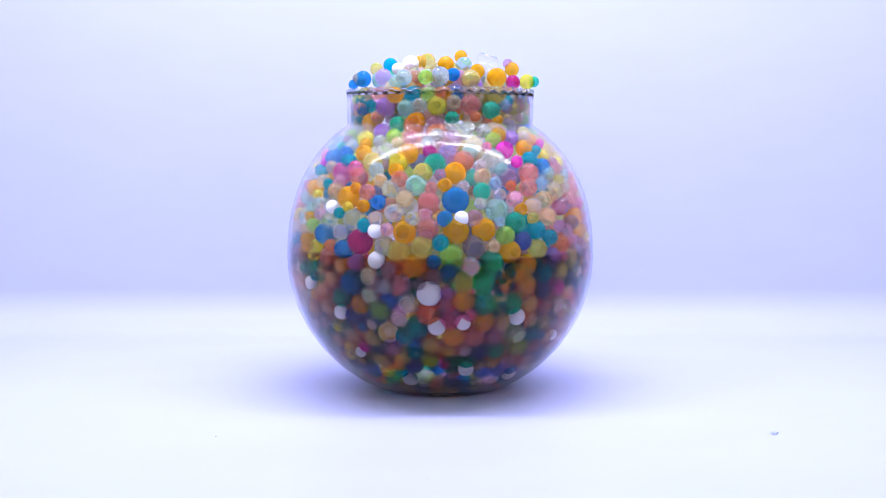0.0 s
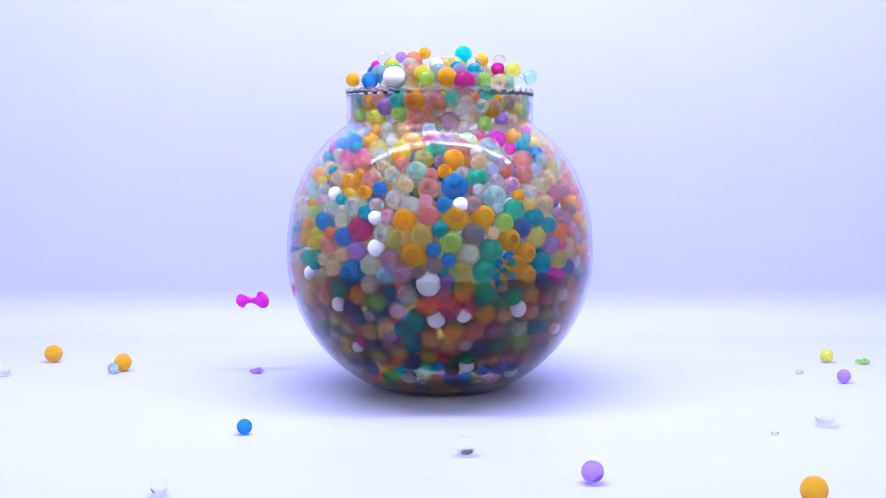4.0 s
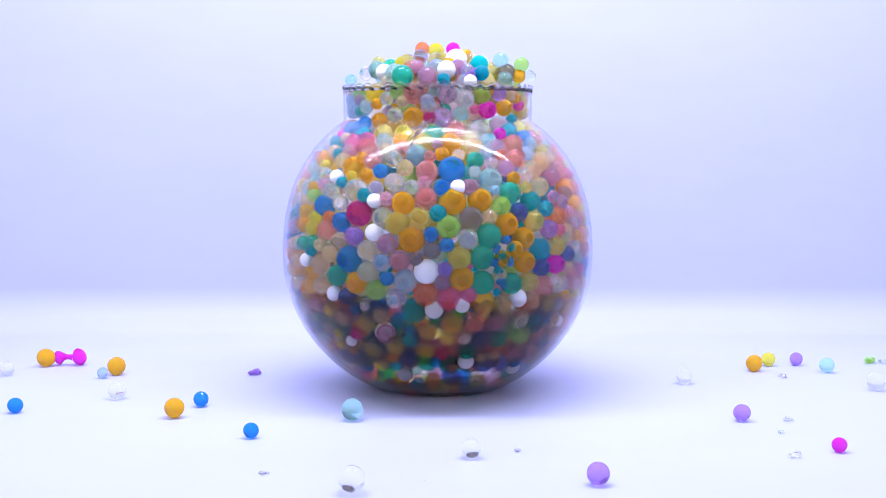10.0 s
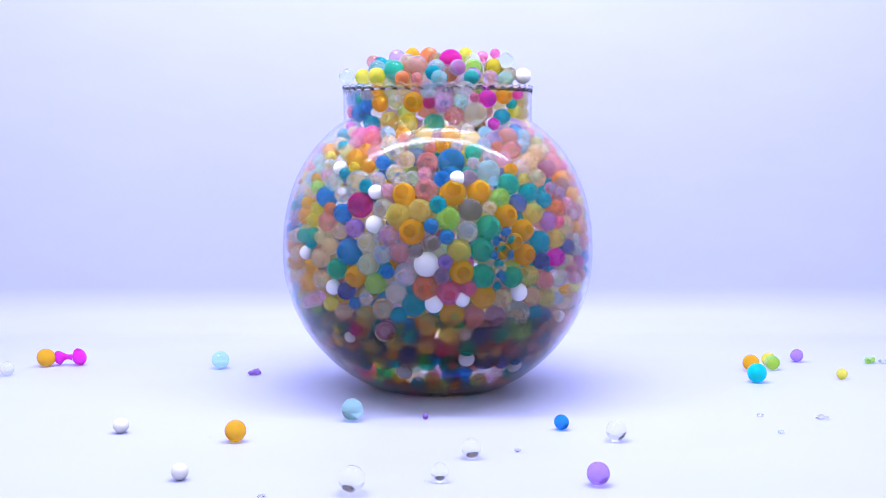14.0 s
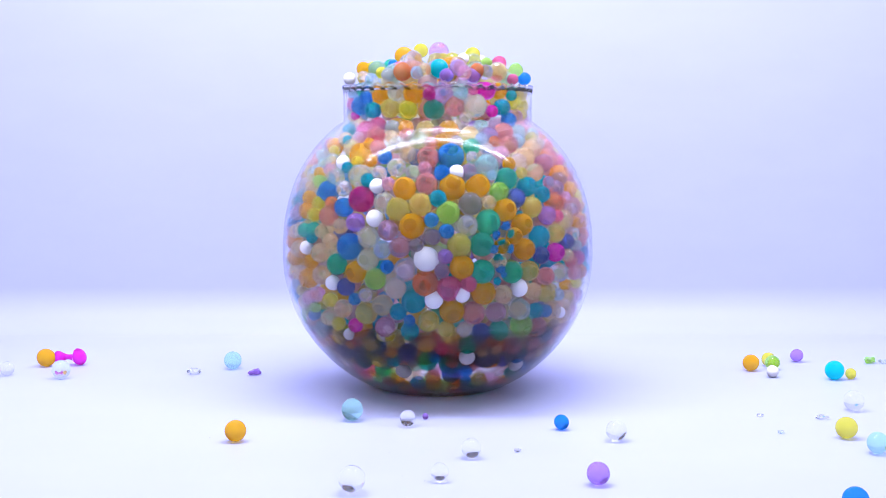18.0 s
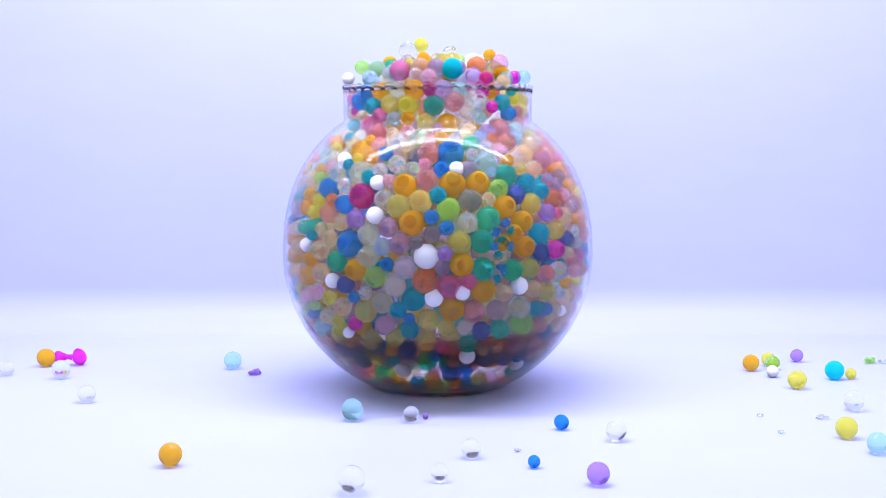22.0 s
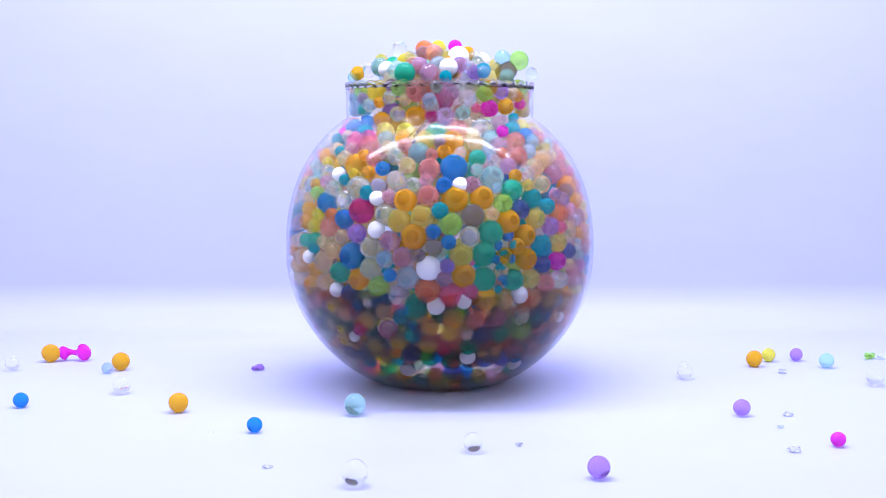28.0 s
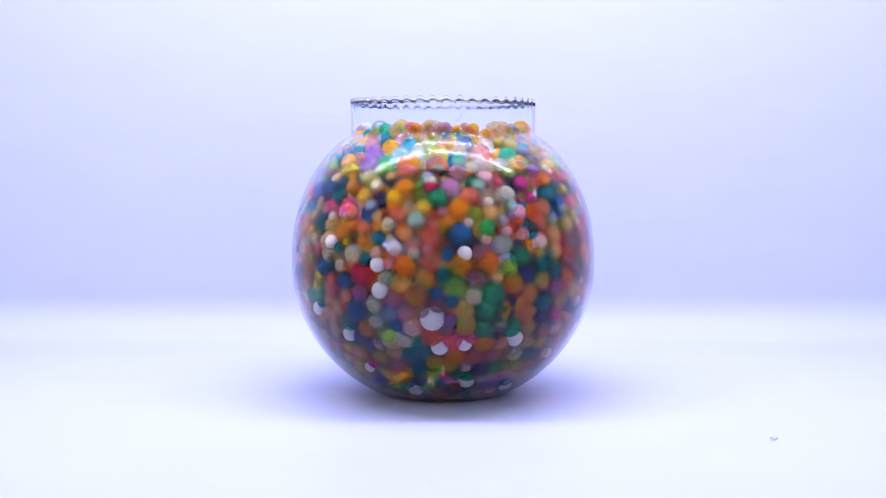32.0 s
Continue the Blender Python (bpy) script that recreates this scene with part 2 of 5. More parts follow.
def lathe(name, pts, mat, segments=128, frill=0.0):
    bm = bmesh.new()
    rings = []
    for r, z in pts:
        if r < 1e-5:
            rings.append([bm.verts.new((0, 0, z))] * segments)
            continue
        ring = []
        for k in range(segments):
            a = 2 * math.pi * k / segments
            w = max(0.0, (z - (Z_RIM - 0.007)) / 0.007) * frill
            q = r + w * 0.6 * math.cos(46 * a)
            ring.append(bm.verts.new((q * math.sin(a), -q * math.cos(a), z + w * math.sin(46 * a))))
        rings.append(ring)
    for a, b in zip(rings, rings[1:]):
        for k in range(segments):
            face = [a[k], a[(k + 1) % segments], b[(k + 1) % segments], b[k]]
            face = [v for i, v in enumerate(face) if v not in face[:i]]
            if len(face) > 2:
                bm.faces.new(face).smooth = True
    bmesh.ops.recalc_face_normals(bm, faces=bm.faces)
    me = bpy.data.meshes.new(name)
    bm.to_mesh(me)
    bm.free()
    me.materials.append(mat)
    return me


def glass_bowl():
    edge = Z_RIM - 0.0014
    outer = [(p[0], max(p[1], 0.0004 + 0.0016 * max(0.0, 1 - p[0] / 0.045))) for p in LINE[:-1]] + [(R_NECK, Z_RIM - 0.004), (R_NECK, edge)]
    inner = [(R_NECK - WALL, edge), (R_NECK - WALL, Z_RIM - 0.004)]
    for p, n in zip(LINE[-2::-1], NORMAL[-2::-1]):
        q = p - n * WALL
        inner.append((max(q[0], 0.0), max(q[1], WALL + 0.002)))
    inner[-1] = (0.0, inner[-1][1])
    bowl = tagged(new("glass_bowl"), "round clear glass fish bowl with frilled rim, full of beads", "glass bowl")
    body = new("body", lathe("body", outer + inner, GLASS, 368, 0.0009))
    round_edge = [(R_NECK - 0.0005 + 0.0008 * math.cos(a), Z_RIM - 0.0005 + 0.0008 * math.sin(a)) for a in np.linspace(0, 2 * math.pi, 13)[:-1]]
    rim = tagged(new("rim", lathe("rim", round_edge + round_edge[:1], GLASS, 368, 0.0009)), "wavy frilled rim of clear glass")
    for o in (body, rim):
        o.parent = bowl
        o.visible_shadow = False
    return bowl


glass_bowl()
water_line = [(max(r - n[0] * (WALL + 0.0004), 0.0), max(z - n[1] * (WALL + 0.0004), WALL + 0.0006)) for (r, z), n in zip(LINE[:-8], NORMAL)]
water = tagged(new("bowl_water", lathe("bowl_water", water_line, WATER, 96)), "murky brownish water standing in the glass bowl", "water")
water.visible_shadow = False

# ---- gel beads ----
def ball_mesh(name, mat, detail=3):
    bm = bmesh.new()
    bmesh.ops.create_icosphere(bm, subdivisions=detail, radius=1)
    for f in bm.faces:
        f.smooth = True
    me = bpy.data.meshes.new(name)
    bm.to_mesh(me)
    bm.free()
    me.materials.append(mat)
    return me


BALLS = {k: ball_mesh("bead_" + GEL[k][0].replace(" ", "_"), GELS[k], 4) for k in GEL}
PRESSED_BALLS = {k: ball_mesh("pressed_bead_" + GEL[k][0].replace(" ", "_"), PRESSED[k], 4) for k in GEL}
# back beads wear the lightened copies, so the bowl looks lit through
BACK_BALLS = {k: ball_mesh("back_bead_" + GEL[k][0].replace(" ", "_"), DEEP_LIGHTENED[k], 3) for k in DEEP_LIGHTENED}
rng = random.Random(7)
moving = []  # (thing, rows)


def bead(colour, radius, where, group, balls=BALLS):
    ob = new(GEL[colour][0].replace(" ", "_") + "_gel_bead", balls[colour])
    k = radius
    ob.scale = (k * rng.uniform(0.97, 1.03), k * rng.uniform(0.97, 1.03), k * rng.uniform(0.96, 1.02))
    return tagged(ob, f"{GEL[colour][0]} water gel bead {where}", "gel bead", group)


STATES = [s for s, _ in SWELL]
packed = []  # longitude, u, radius of the beads against the glass


def bowl_bead(colour, lon, u, r, balls=None):
    """A bead that lies against the glass at longitude lon, u millimetres up the wall, and creeps up as all swell."""
    u, r = u / 1000, r / 1000
    packed.append((lon, u, r))
    ob = bead(colour, r, "pressed against the bowl glass", "beads in the bowl", balls or PRESSED_BALLS)
    a = radians(lon)

    def place(s):
        up = u * between(SWELL, s)
        over = max(0.0, up - U_RIM + 0.004)
        rho, z = on_wall(min(up, U_RIM - 0.004), r + WALL + 0.0006)
        rho, z = rho - min(over * 2.2, 0.045), z - min(max(0.0, over - 0.008) * 4, 0.09)
        return Matrix.LocRotScale((rho * math.sin(a), -rho * math.cos(a), z), outward(min(up, U_RIM), a), None)

    moving.append((ob, state_rows(place, STATES)))


bowl_bead("R", -37.2, 274.8, 6.5)
bowl_bead("A", -25.0, 270.9, 4.7)
bowl_bead("R", -16.9, 272.8, 5.8)
bowl_bead("C", -9.8, 268.4, 7.4)
bowl_bead("A", -58.9, 268.6, 5.1)
bowl_bead("X", -46.3, 269.0, 4.7)
bowl_bead("A", -47.3, 260.8, 5.9)
bowl_bead("O", -40.3, 256.1, 7.8)
bowl_bead("O", -30.5, 248.4, 4.6)
bowl_bead("R", -30.2, 260.7, 5.4)
bowl_bead("H", -20.2, 264.3, 6.2)
bowl_bead("A", -13.9, 255.5, 5.8)
bowl_bead("B", -24.3, 251.9, 5.0)
bowl_bead("R", -4.5, 253.4, 7.3)
bowl_bead("W", -46.1, 246.2, 4.7)
bowl_bead("H", -55.7, 247.7, 5.5)
bowl_bead("T", -41.2, 241.4, 3.9)
bowl_bead("C", -70.8, 251.8, 4.7)
bowl_bead("Y", -58.1, 255.8, 3.9)
bowl_bead("C", -60.6, 244.2, 4.3)
bowl_bead("X", -17.8, 243.6, 6.2)
bowl_bead("H", -10.2, 239.1, 5.0)
bowl_bead("V", -24.6, 238.0, 5.0)
bowl_bead("H", -34.9, 237.2, 8.1)
bowl_bead("H", -47.3, 234.5, 5.8)
bowl_bead("G", -57.3, 230.0, 4.7)
bowl_bead("Y", -75.0, 237.2, 4.7)
bowl_bead("T", -29.1, 232.4, 5.0)
bowl_bead("K", -19.6, 229.8, 4.6)
bowl_bead("W", -24.3, 228.2, 5.0)
bowl_bead("O", -13.3, 227.7, 7.7)
bowl_bead("R", -4.5, 231.4, 7.3)
bowl_bead("X", -40.1, 225.8, 5.4)
bowl_bead("D", -31.8, 219.3, 8.9)
bowl_bead("H", -20.9, 216.4, 6.9)
bowl_bead("L", -15.3, 212.4, 8.1)
bowl_bead("L", -6.6, 215.9, 7.7)
bowl_bead("T", 0.1, 219.6, 5.7)
bowl_bead("B", -38.5, 212.1, 6.6)
bowl_bead("R", -46.0, 205.2, 6.6)
bowl_bead("W", -23.6, 205.0, 5.8)
bowl_bead("P", -31.9, 201.8, 6.5)
bowl_bead("A", -38.3, 198.5, 5.4)
bowl_bead("O", -9.6, 200.6, 8.8)
bowl_bead("B", -2.3, 204.3, 5.0)
bowl_bead("H", -26.1, 191.7, 7.3)
bowl_bead("U", -18.4, 197.1, 6.9)
bowl_bead("B", -34.8, 184.6, 8.9)
bowl_bead("A", -43.3, 187.3, 5.8)
bowl_bead("J", -20.1, 183.7, 6.1)
bowl_bead("U", -13.7, 185.4, 6.9)
bowl_bead("S", -7.5, 187.1, 4.6)
bowl_bead("S", -2.0, 192.8, 5.7)
bowl_bead("W", -4.1, 177.6, 8.0)
bowl_bead("E", -53.6, 194.3, 5.4)
bowl_bead("A", -47.8, 193.6, 4.6)
bowl_bead("T", -53.1, 188.4, 3.9)
bowl_bead("W", -57.2, 181.1, 4.7)
bowl_bead("A", -49.3, 178.3, 6.6)
bowl_bead("O", -62.2, 207.4, 5.9)
bowl_bead("O", -61.9, 217.1, 5.1)
bowl_bead("Y", -52.7, 213.7, 4.7)
bowl_bead("I", -92.2, 180.9, 5.3)
bowl_bead("V", -66.8, 225.7, 4.3)
bowl_bead("V", 9.1, 265.6, 4.3)
bowl_bead("A", 18.0, 275.3, 5.8)
bowl_bead("U", 29.7, 274.2, 6.6)
bowl_bead("R", 42.5, 278.3, 7.1)
bowl_bead("V", 23.6, 258.1, 4.6)
bowl_bead("R", 38.7, 264.2, 6.2)
bowl_bead("C", 54.0, 277.2, 5.5)
bowl_bead("J", 46.0, 267.1, 5.1)
bowl_bead("A", 55.2, 260.5, 7.1)
bowl_bead("A", 45.5, 252.7, 6.6)
bowl_bead("B", 6.1, 255.8, 8.9)
bowl_bead("K", 30.4, 254.8, 5.8)
bowl_bead("V", 38.4, 247.6, 5.8)
bowl_bead("C", 22.2, 246.2, 7.7)
bowl_bead("J", 22.1, 235.8, 3.5)
bowl_bead("W", 7.8, 239.1, 5.0)
bowl_bead("B", 1.7, 239.0, 5.4)
bowl_bead("U", 12.6, 239.3, 5.8)
bowl_bead("E", 29.7, 234.9, 7.3)
bowl_bead("A", 45.8, 238.6, 6.2)
bowl_bead("U", 56.6, 246.4, 6.6)
bowl_bead("T", 38.7, 227.9, 7.0)
bowl_bead("U", 51.2, 229.5, 4.3)
bowl_bead("S", 61.7, 231.4, 5.5)
bowl_bead("O", 5.9, 229.6, 8.8)
bowl_bead("O", 16.4, 230.0, 8.1)
bowl_bead("G", 24.6, 224.5, 6.5)
bowl_bead("N", 31.7, 219.4, 6.5)
bowl_bead("A", 19.4, 216.4, 4.6)
bowl_bead("S", 12.5, 216.1, 7.7)
bowl_bead("T", 45.3, 220.9, 5.4)
bowl_bead("L", 38.8, 212.3, 6.9)
bowl_bead("O", 26.5, 211.2, 7.7)
bowl_bead("G", 3.9, 210.1, 8.0)
bowl_bead("I", 52.5, 214.2, 7.0)
bowl_bead("O", 33.2, 200.2, 7.3)
bowl_bead("E", 19.1, 203.0, 8.4)
bowl_bead("X", 10.9, 200.7, 6.9)
bowl_bead("P", 46.1, 205.5, 6.2)
bowl_bead("A", 57.3, 201.2, 7.0)
bowl_bead("T", 41.0, 191.2, 7.3)
bowl_bead("L", 50.1, 192.3, 6.6)
bowl_bead("B", 3.1, 196.7, 5.0)
bowl_bead("L", 7.7, 187.2, 8.0)
bowl_bead("E", 16.3, 187.4, 8.0)
bowl_bead("O", 33.4, 182.8, 7.3)
bowl_bead("N", 56.5, 185.4, 5.8)
bowl_bead("M", 49.5, 178.7, 6.6)
bowl_bead("N", 40.8, 177.7, 5.8)
bowl_bead("K", 59.7, 217.3, 4.3)
bowl_bead("V", 62.8, 208.2, 4.3)
bowl_bead("K", 68.4, 199.9, 3.5)
bowl_bead("E", -40.1, 171.6, 7.0)
bowl_bead("H", -26.0, 176.4, 7.3)
bowl_bead("O", -31.4, 167.0, 7.3)
bowl_bead("B", -18.0, 172.2, 4.6)
bowl_bead("V", -11.7, 170.1, 8.0)
bowl_bead("G", -23.2, 162.6, 7.3)
bowl_bead("A", -48.8, 162.5, 6.6)
bowl_bead("W", -41.7, 158.1, 5.0)
bowl_bead("N", -35.9, 155.7, 6.2)
bowl_bead("X", -15.5, 156.6, 7.3)
bowl_bead("I", -4.5, 160.2, 8.4)
bowl_bead("V", -27.0, 151.3, 4.6)
bowl_bead("B", -31.7, 147.8, 4.2)
bowl_bead("Y", -45.0, 144.7, 5.4)
bowl_bead("A", -39.3, 138.4, 6.2)
bowl_bead("A", -21.2, 143.3, 6.9)
bowl_bead("T", -9.0, 146.8, 8.1)
bowl_bead("W", -1.4, 148.8, 6.1)
bowl_bead("T", -14.9, 139.3, 5.8)
bowl_bead("L", -28.9, 135.8, 7.3)
bowl_bead("U", -21.5, 125.6, 6.9)
bowl_bead("L", -3.6, 131.2, 7.3)
bowl_bead("T", -11.2, 123.4, 6.2)
bowl_bead("M", -34.5, 126.3, 5.0)
bowl_bead("W", -39.1, 118.6, 3.9)
bowl_bead("A", -49.7, 129.2, 5.5)
bowl_bead("A", -67.1, 138.6, 5.1)
bowl_bead("K", -52.7, 147.3, 5.5)
bowl_bead("B", -59.5, 129.9, 4.3)
bowl_bead("P", 2.6, 179.5, 5.0)
bowl_bead("O", 8.7, 172.0, 8.0)
bowl_bead("E", 16.3, 168.4, 8.1)
bowl_bead("E", 27.9, 167.0, 7.3)
bowl_bead("L", 35.4, 167.5, 6.9)
bowl_bead("U", 1.5, 170.0, 5.0)
bowl_bead("Q", 4.2, 156.4, 8.4)
bowl_bead("Q", 11.0, 160.4, 5.4)
bowl_bead("W", 8.7, 152.7, 5.0)
bowl_bead("O", 17.1, 152.9, 8.1)
bowl_bead("A", 24.6, 151.3, 6.5)
bowl_bead("W", 31.0, 155.6, 5.8)
bowl_bead("A", 37.6, 152.2, 5.8)
bowl_bead("L", 45.5, 149.0, 6.6)
bowl_bead("J", 51.6, 147.7, 4.3)
bowl_bead("O", 56.0, 154.1, 4.3)
bowl_bead("R", 43.8, 162.4, 6.2)
bowl_bead("V", 51.7, 163.3, 6.6)
bowl_bead("O", 5.4, 139.1, 8.1)
bowl_bead("R", 13.8, 137.3, 7.7)
bowl_bead("U", 22.7, 137.7, 6.9)
bowl_bead("H", 33.4, 138.2, 7.7)
bowl_bead("T", 40.9, 136.9, 5.4)
bowl_bead("A", 52.5, 133.9, 6.6)
bowl_bead("W", 57.0, 132.6, 3.9)
bowl_bead("L", 3.4, 125.4, 5.8)
bowl_bead("V", 10.6, 125.6, 5.4)
bowl_bead("N", 17.6, 121.7, 6.2)
bowl_bead("E", 25.6, 122.0, 6.6)
bowl_bead("W", 13.5, 99.3, 5.4)
bowl_bead("W", 45.8, 85.3, 5.1)
bowl_bead("Q", 1.7, 109.5, 4.6)
bowl_bead("N", 7.7, 77.6, 6.7)
bowl_bead("N", 23.8, 95.3, 7.8)
bowl_bead("A", 56.1, 175.6, 4.7)
bowl_bead("K", 63.1, 161.1, 4.7)
bowl_bead("R", 59.6, 170.3, 4.7)
bowl_bead("N", -49.4, 99.8, 7.1)
bowl_bead("N", -39.7, 99.8, 5.1)
bowl_bead("E", -31.1, 82.2, 5.5)
bowl_bead("Q", -34.5, 65.4, 4.7)
bowl_bead("T", -64.3, 54.3, 4.8)
bowl_bead("W", -18.6, 82.2, 5.5)
bowl_bead("V", -10.0, 80.0, 4.3)
bowl_bead("O", -2.6, 63.4, 5.9)
bowl_bead("Q", -21.4, 44.5, 4.8)
bowl_bead("N", -37.4, 43.0, 4.0)
bowl_bead("L", -4.7, 113.4, 6.6)
bowl_bead("N", -13.7, 103.3, 6.6)
bowl_bead("B", -1.2, 101.3, 4.6)
bowl_bead("L", -18.0, 115.6, 6.6)
bowl_bead("L", -29.4, 111.8, 7.0)
bowl_bead("E", 30.3, 45.0, 6.0)
bowl_bead("R", 62.8, 52.4, 6.1)
bowl_bead("U", 35.7, 106.3, 6.6)
bowl_bead("K", 46.3, 109.1, 5.5)
bowl_bead("B", 53.7, 113.7, 5.9)
bowl_bead("N", 34.0, 93.6, 5.9)
bowl_bead("L", 26.6, 68.5, 5.9)
bowl_bead("O", -40.6, 299.1, 5.9)
bowl_bead("H", -28.1, 300.5, 5.5)
bowl_bead("O", -15.9, 300.1, 7.1)
bowl_bead("Z", 3.1, 299.9, 7.0)
bowl_bead("C", 14.6, 300.7, 5.5)
bowl_bead("Q", 23.2, 303.4, 3.5)
bowl_bead("M", 34.3, 302.9, 6.3)
bowl_bead("O", 48.9, 305.0, 5.9)
bowl_bead("B", -63.9, 292.5, 6.8)
bowl_bead("B", -52.5, 297.9, 4.7)
bowl_bead("T", -47.3, 288.9, 5.9)
bowl_bead("L", -32.8, 290.1, 6.7)
bowl_bead("Y", -19.4, 289.5, 6.7)
bowl_bead("E", -2.4, 289.2, 7.4)
bowl_bead("R", 10.7, 291.5, 7.0)
bowl_bead("H", 25.8, 292.1, 8.2)
bowl_bead("M", 36.6, 288.1, 4.3)
bowl_bead("T", 46.7, 291.2, 5.9)
bowl_bead("Y", 59.4, 294.4, 5.1)
bowl_bead("Y", 71.4, 286.6, 4.8)
bowl_bead("M", 64.5, 307.2, 4.0)
bowl_bead("H", -5.2, 305.2, 5.1)
bowl_bead("D", -5.1, 299.7, 4.7)
bowl_bead("M", -65.8, 285.7, 3.2)
bowl_bead("J", -75.6, 302.2, 4.4)
bowl_bead("E", -59.0, 302.7, 3.2)
bowl_bead("R", -16.0, 316.3, 7.5)
bowl_bead("Y", -47.6, 316.8, 6.8)
bowl_bead("G", -65.8, 318.8, 4.8)
bowl_bead("J", -6.5, 309.4, 5.1)
bowl_bead("U", 6.3, 315.7, 6.7)
bowl_bead("V", 18.1, 310.5, 6.3)
bowl_bead("G", 30.2, 314.4, 5.5)
bowl_bead("P", 44.2, 316.3, 5.1)
bowl_bead("L", 61.3, 322.1, 5.6)
bowl_bead("G", -27.6, 319.5, 5.5)
bowl_bead("H", -34.1, 311.4, 4.7)
bowl_bead("H", 13.2, 321.4, 5.1)
bowl_bead("C", -2.0, 320.8, 4.7)
bowl_bead("Q", 85.3, 315.2, 5.3)
bowl_bead("P", -38.5, 324.0, 6.3)
bowl_bead("I", -2.1, 324.2, 7.1)
bowl_bead("O", -16.2, 328.3, 6.7)
bowl_bead("A", -53.5, 327.3, 5.6)
bowl_bead("X", 8.1, 326.5, 5.1)
bowl_bead("H", 17.4, 326.3, 5.1)
bowl_bead("H", 27.7, 324.6, 5.1)
bowl_bead("S", 49.9, 326.9, 6.8)
bowl_bead("T", -50.2, 340.2, 5.2)
bowl_bead("P", -39.5, 339.4, 6.7)
bowl_bead("C", -22.9, 338.3, 6.3)
bowl_bead("H", -13.2, 340.4, 5.1)
bowl_bead("Y", -2.2, 340.5, 7.1)
bowl_bead("A", 8.7, 342.8, 5.1)
bowl_bead("R", 20.4, 341.0, 7.1)
bowl_bead("X", 24.7, 351.2, 6.7)
bowl_bead("G", -8.0, 350.2, 4.7)
bowl_bead("T", -19.0, 350.6, 5.5)
bowl_bead("O", -30.9, 348.8, 5.9)
bowl_bead("K", -45.0, 349.8, 5.6)
bowl_bead("E", 35.7, 336.9, 6.3)
bowl_bead("O", -54.0, 328.0, 7.2)
bowl_bead("E", -28.6, 327.4, 5.9)
bowl_bead("I", -17.6, 327.3, 7.1)
bowl_bead("U", -3.4, 327.2, 7.1)
bowl_bead("E", 7.6, 330.3, 5.1)
bowl_bead("L", 41.9, 349.9, 6.7)
bowl_bead("L", 56.0, 338.7, 4.8)
bowl_bead("G", 70.6, 330.3, 4.4)

# the rest of the layer against the glass, packed between those above
COMMON = "OOOOOOLLAAAATTEBBUURRRQIKKVHHXXGYCJ"


def fill_layer():
    cells = [(l, u, r, on_wall(u, r + WALL)) for l, u, r in packed]
    for tries in range(22000):
        big = 1 - tries / 22000
        r = 0.0038 + 0.0036 * big * rng.random() + 0.001 * big
        u = rng.uniform(0.012, U_RIM + 0.075)
        lon = rng.uniform(-180, 180)
        rho, z = on_wall(min(u, U_RIM), r + WALL)
        z += max(0, u - U_RIM)
        p = Vector((rho * math.sin(radians(lon)), -rho * math.cos(radians(lon)), z))
        good = True
        for l2, u2, r2, (rho2, z2) in cells:
            q = Vector((rho2 * math.sin(radians(l2)), -rho2 * math.cos(radians(l2)), z2 + max(0, u2 - U_RIM)))
            if (p - q).length < (r + r2) * (0.93 if u < 0.19 else 0.84):
                good = False
                break
        if good:
            cells.append((lon, u, r, (rho, z)))
            if u < U_RIM * 1.19:
                front = abs(lon) < 105
                bowl_bead(rng.choice(COMMON if front else "XXXHHVAAKGL"), lon, u * 1000, r * 1000, PRESSED_BALLS if front else BACK_BALLS)


fill_layer()


def stuff_of_balls(name, spots, label, offset=None):
    """One mesh of many beads: (x, y, z, radius, colour)."""
    bm = bmesh.new()
    bmesh.ops.create_icosphere(bm, subdivisions=3, radius=1)
    verts = np.array([v.co[:] for v in bm.verts])
    faces = np.array([[v.index for v in f.verts] for f in bm.faces])
    bm.free()
    keys = sorted(DEEP_LIGHTENED)
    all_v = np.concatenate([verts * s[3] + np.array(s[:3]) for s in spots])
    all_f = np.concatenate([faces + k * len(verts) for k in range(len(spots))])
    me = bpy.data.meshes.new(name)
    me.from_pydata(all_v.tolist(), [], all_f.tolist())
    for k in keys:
        me.materials.append(DEEP_LIGHTENED[k])
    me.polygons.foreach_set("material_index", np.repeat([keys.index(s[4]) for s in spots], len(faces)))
    me.polygons.foreach_set("use_smooth", np.ones(len(all_f), dtype=bool))
    me.update()
    return tagged(new(name, me), label, "gel beads", kind="stuff")


def inner_beads(z0, z1, margin, top=None):
    spots, step = [], 0.0140
    for i in range(-9, 10):
        for j in range(-9, 10):
            for k in range(0, 26):
                x, y, z = (i + 0.5 * (k % 2)) * step, (j + 0.5 * (k % 2)) * step, k * step * 0.75
                x, y, z = x + rng.uniform(-0.002, 0.002), y + rng.uniform(-0.002, 0.002), z + rng.uniform(-0.002, 0.002)
                if not z0 <= z < z1:
                    continue
                rho = math.hypot(x, y)
                back = y > 0.3 * abs(x)
                limit = float(np.interp(z, LINE[11:, 1], LINE[11:, 0])) - (0.010 if back else margin)
                if z < (0.023 if not top else 0.012) or rho > limit or (top and z > top(rho)):
                    continue
                if top and (rng.random() < 0.15 or z < Z_RIM + 0.0025 and (y > -0.012 or rng.random() < 0.4)):
                    continue
                if not top and (rng.random() < (0.3 if z > 0.13 else 0.1) or y > 0.02 or math.hypot(rho, z - Z_MID) < R_BOWL - 0.044):
                    continue
                spots.append((x, y, z, rng.uniform(0.0058, 0.0078), rng.choice("OOOLLLETTBNUUAARRVHXKWG")))
    return spots


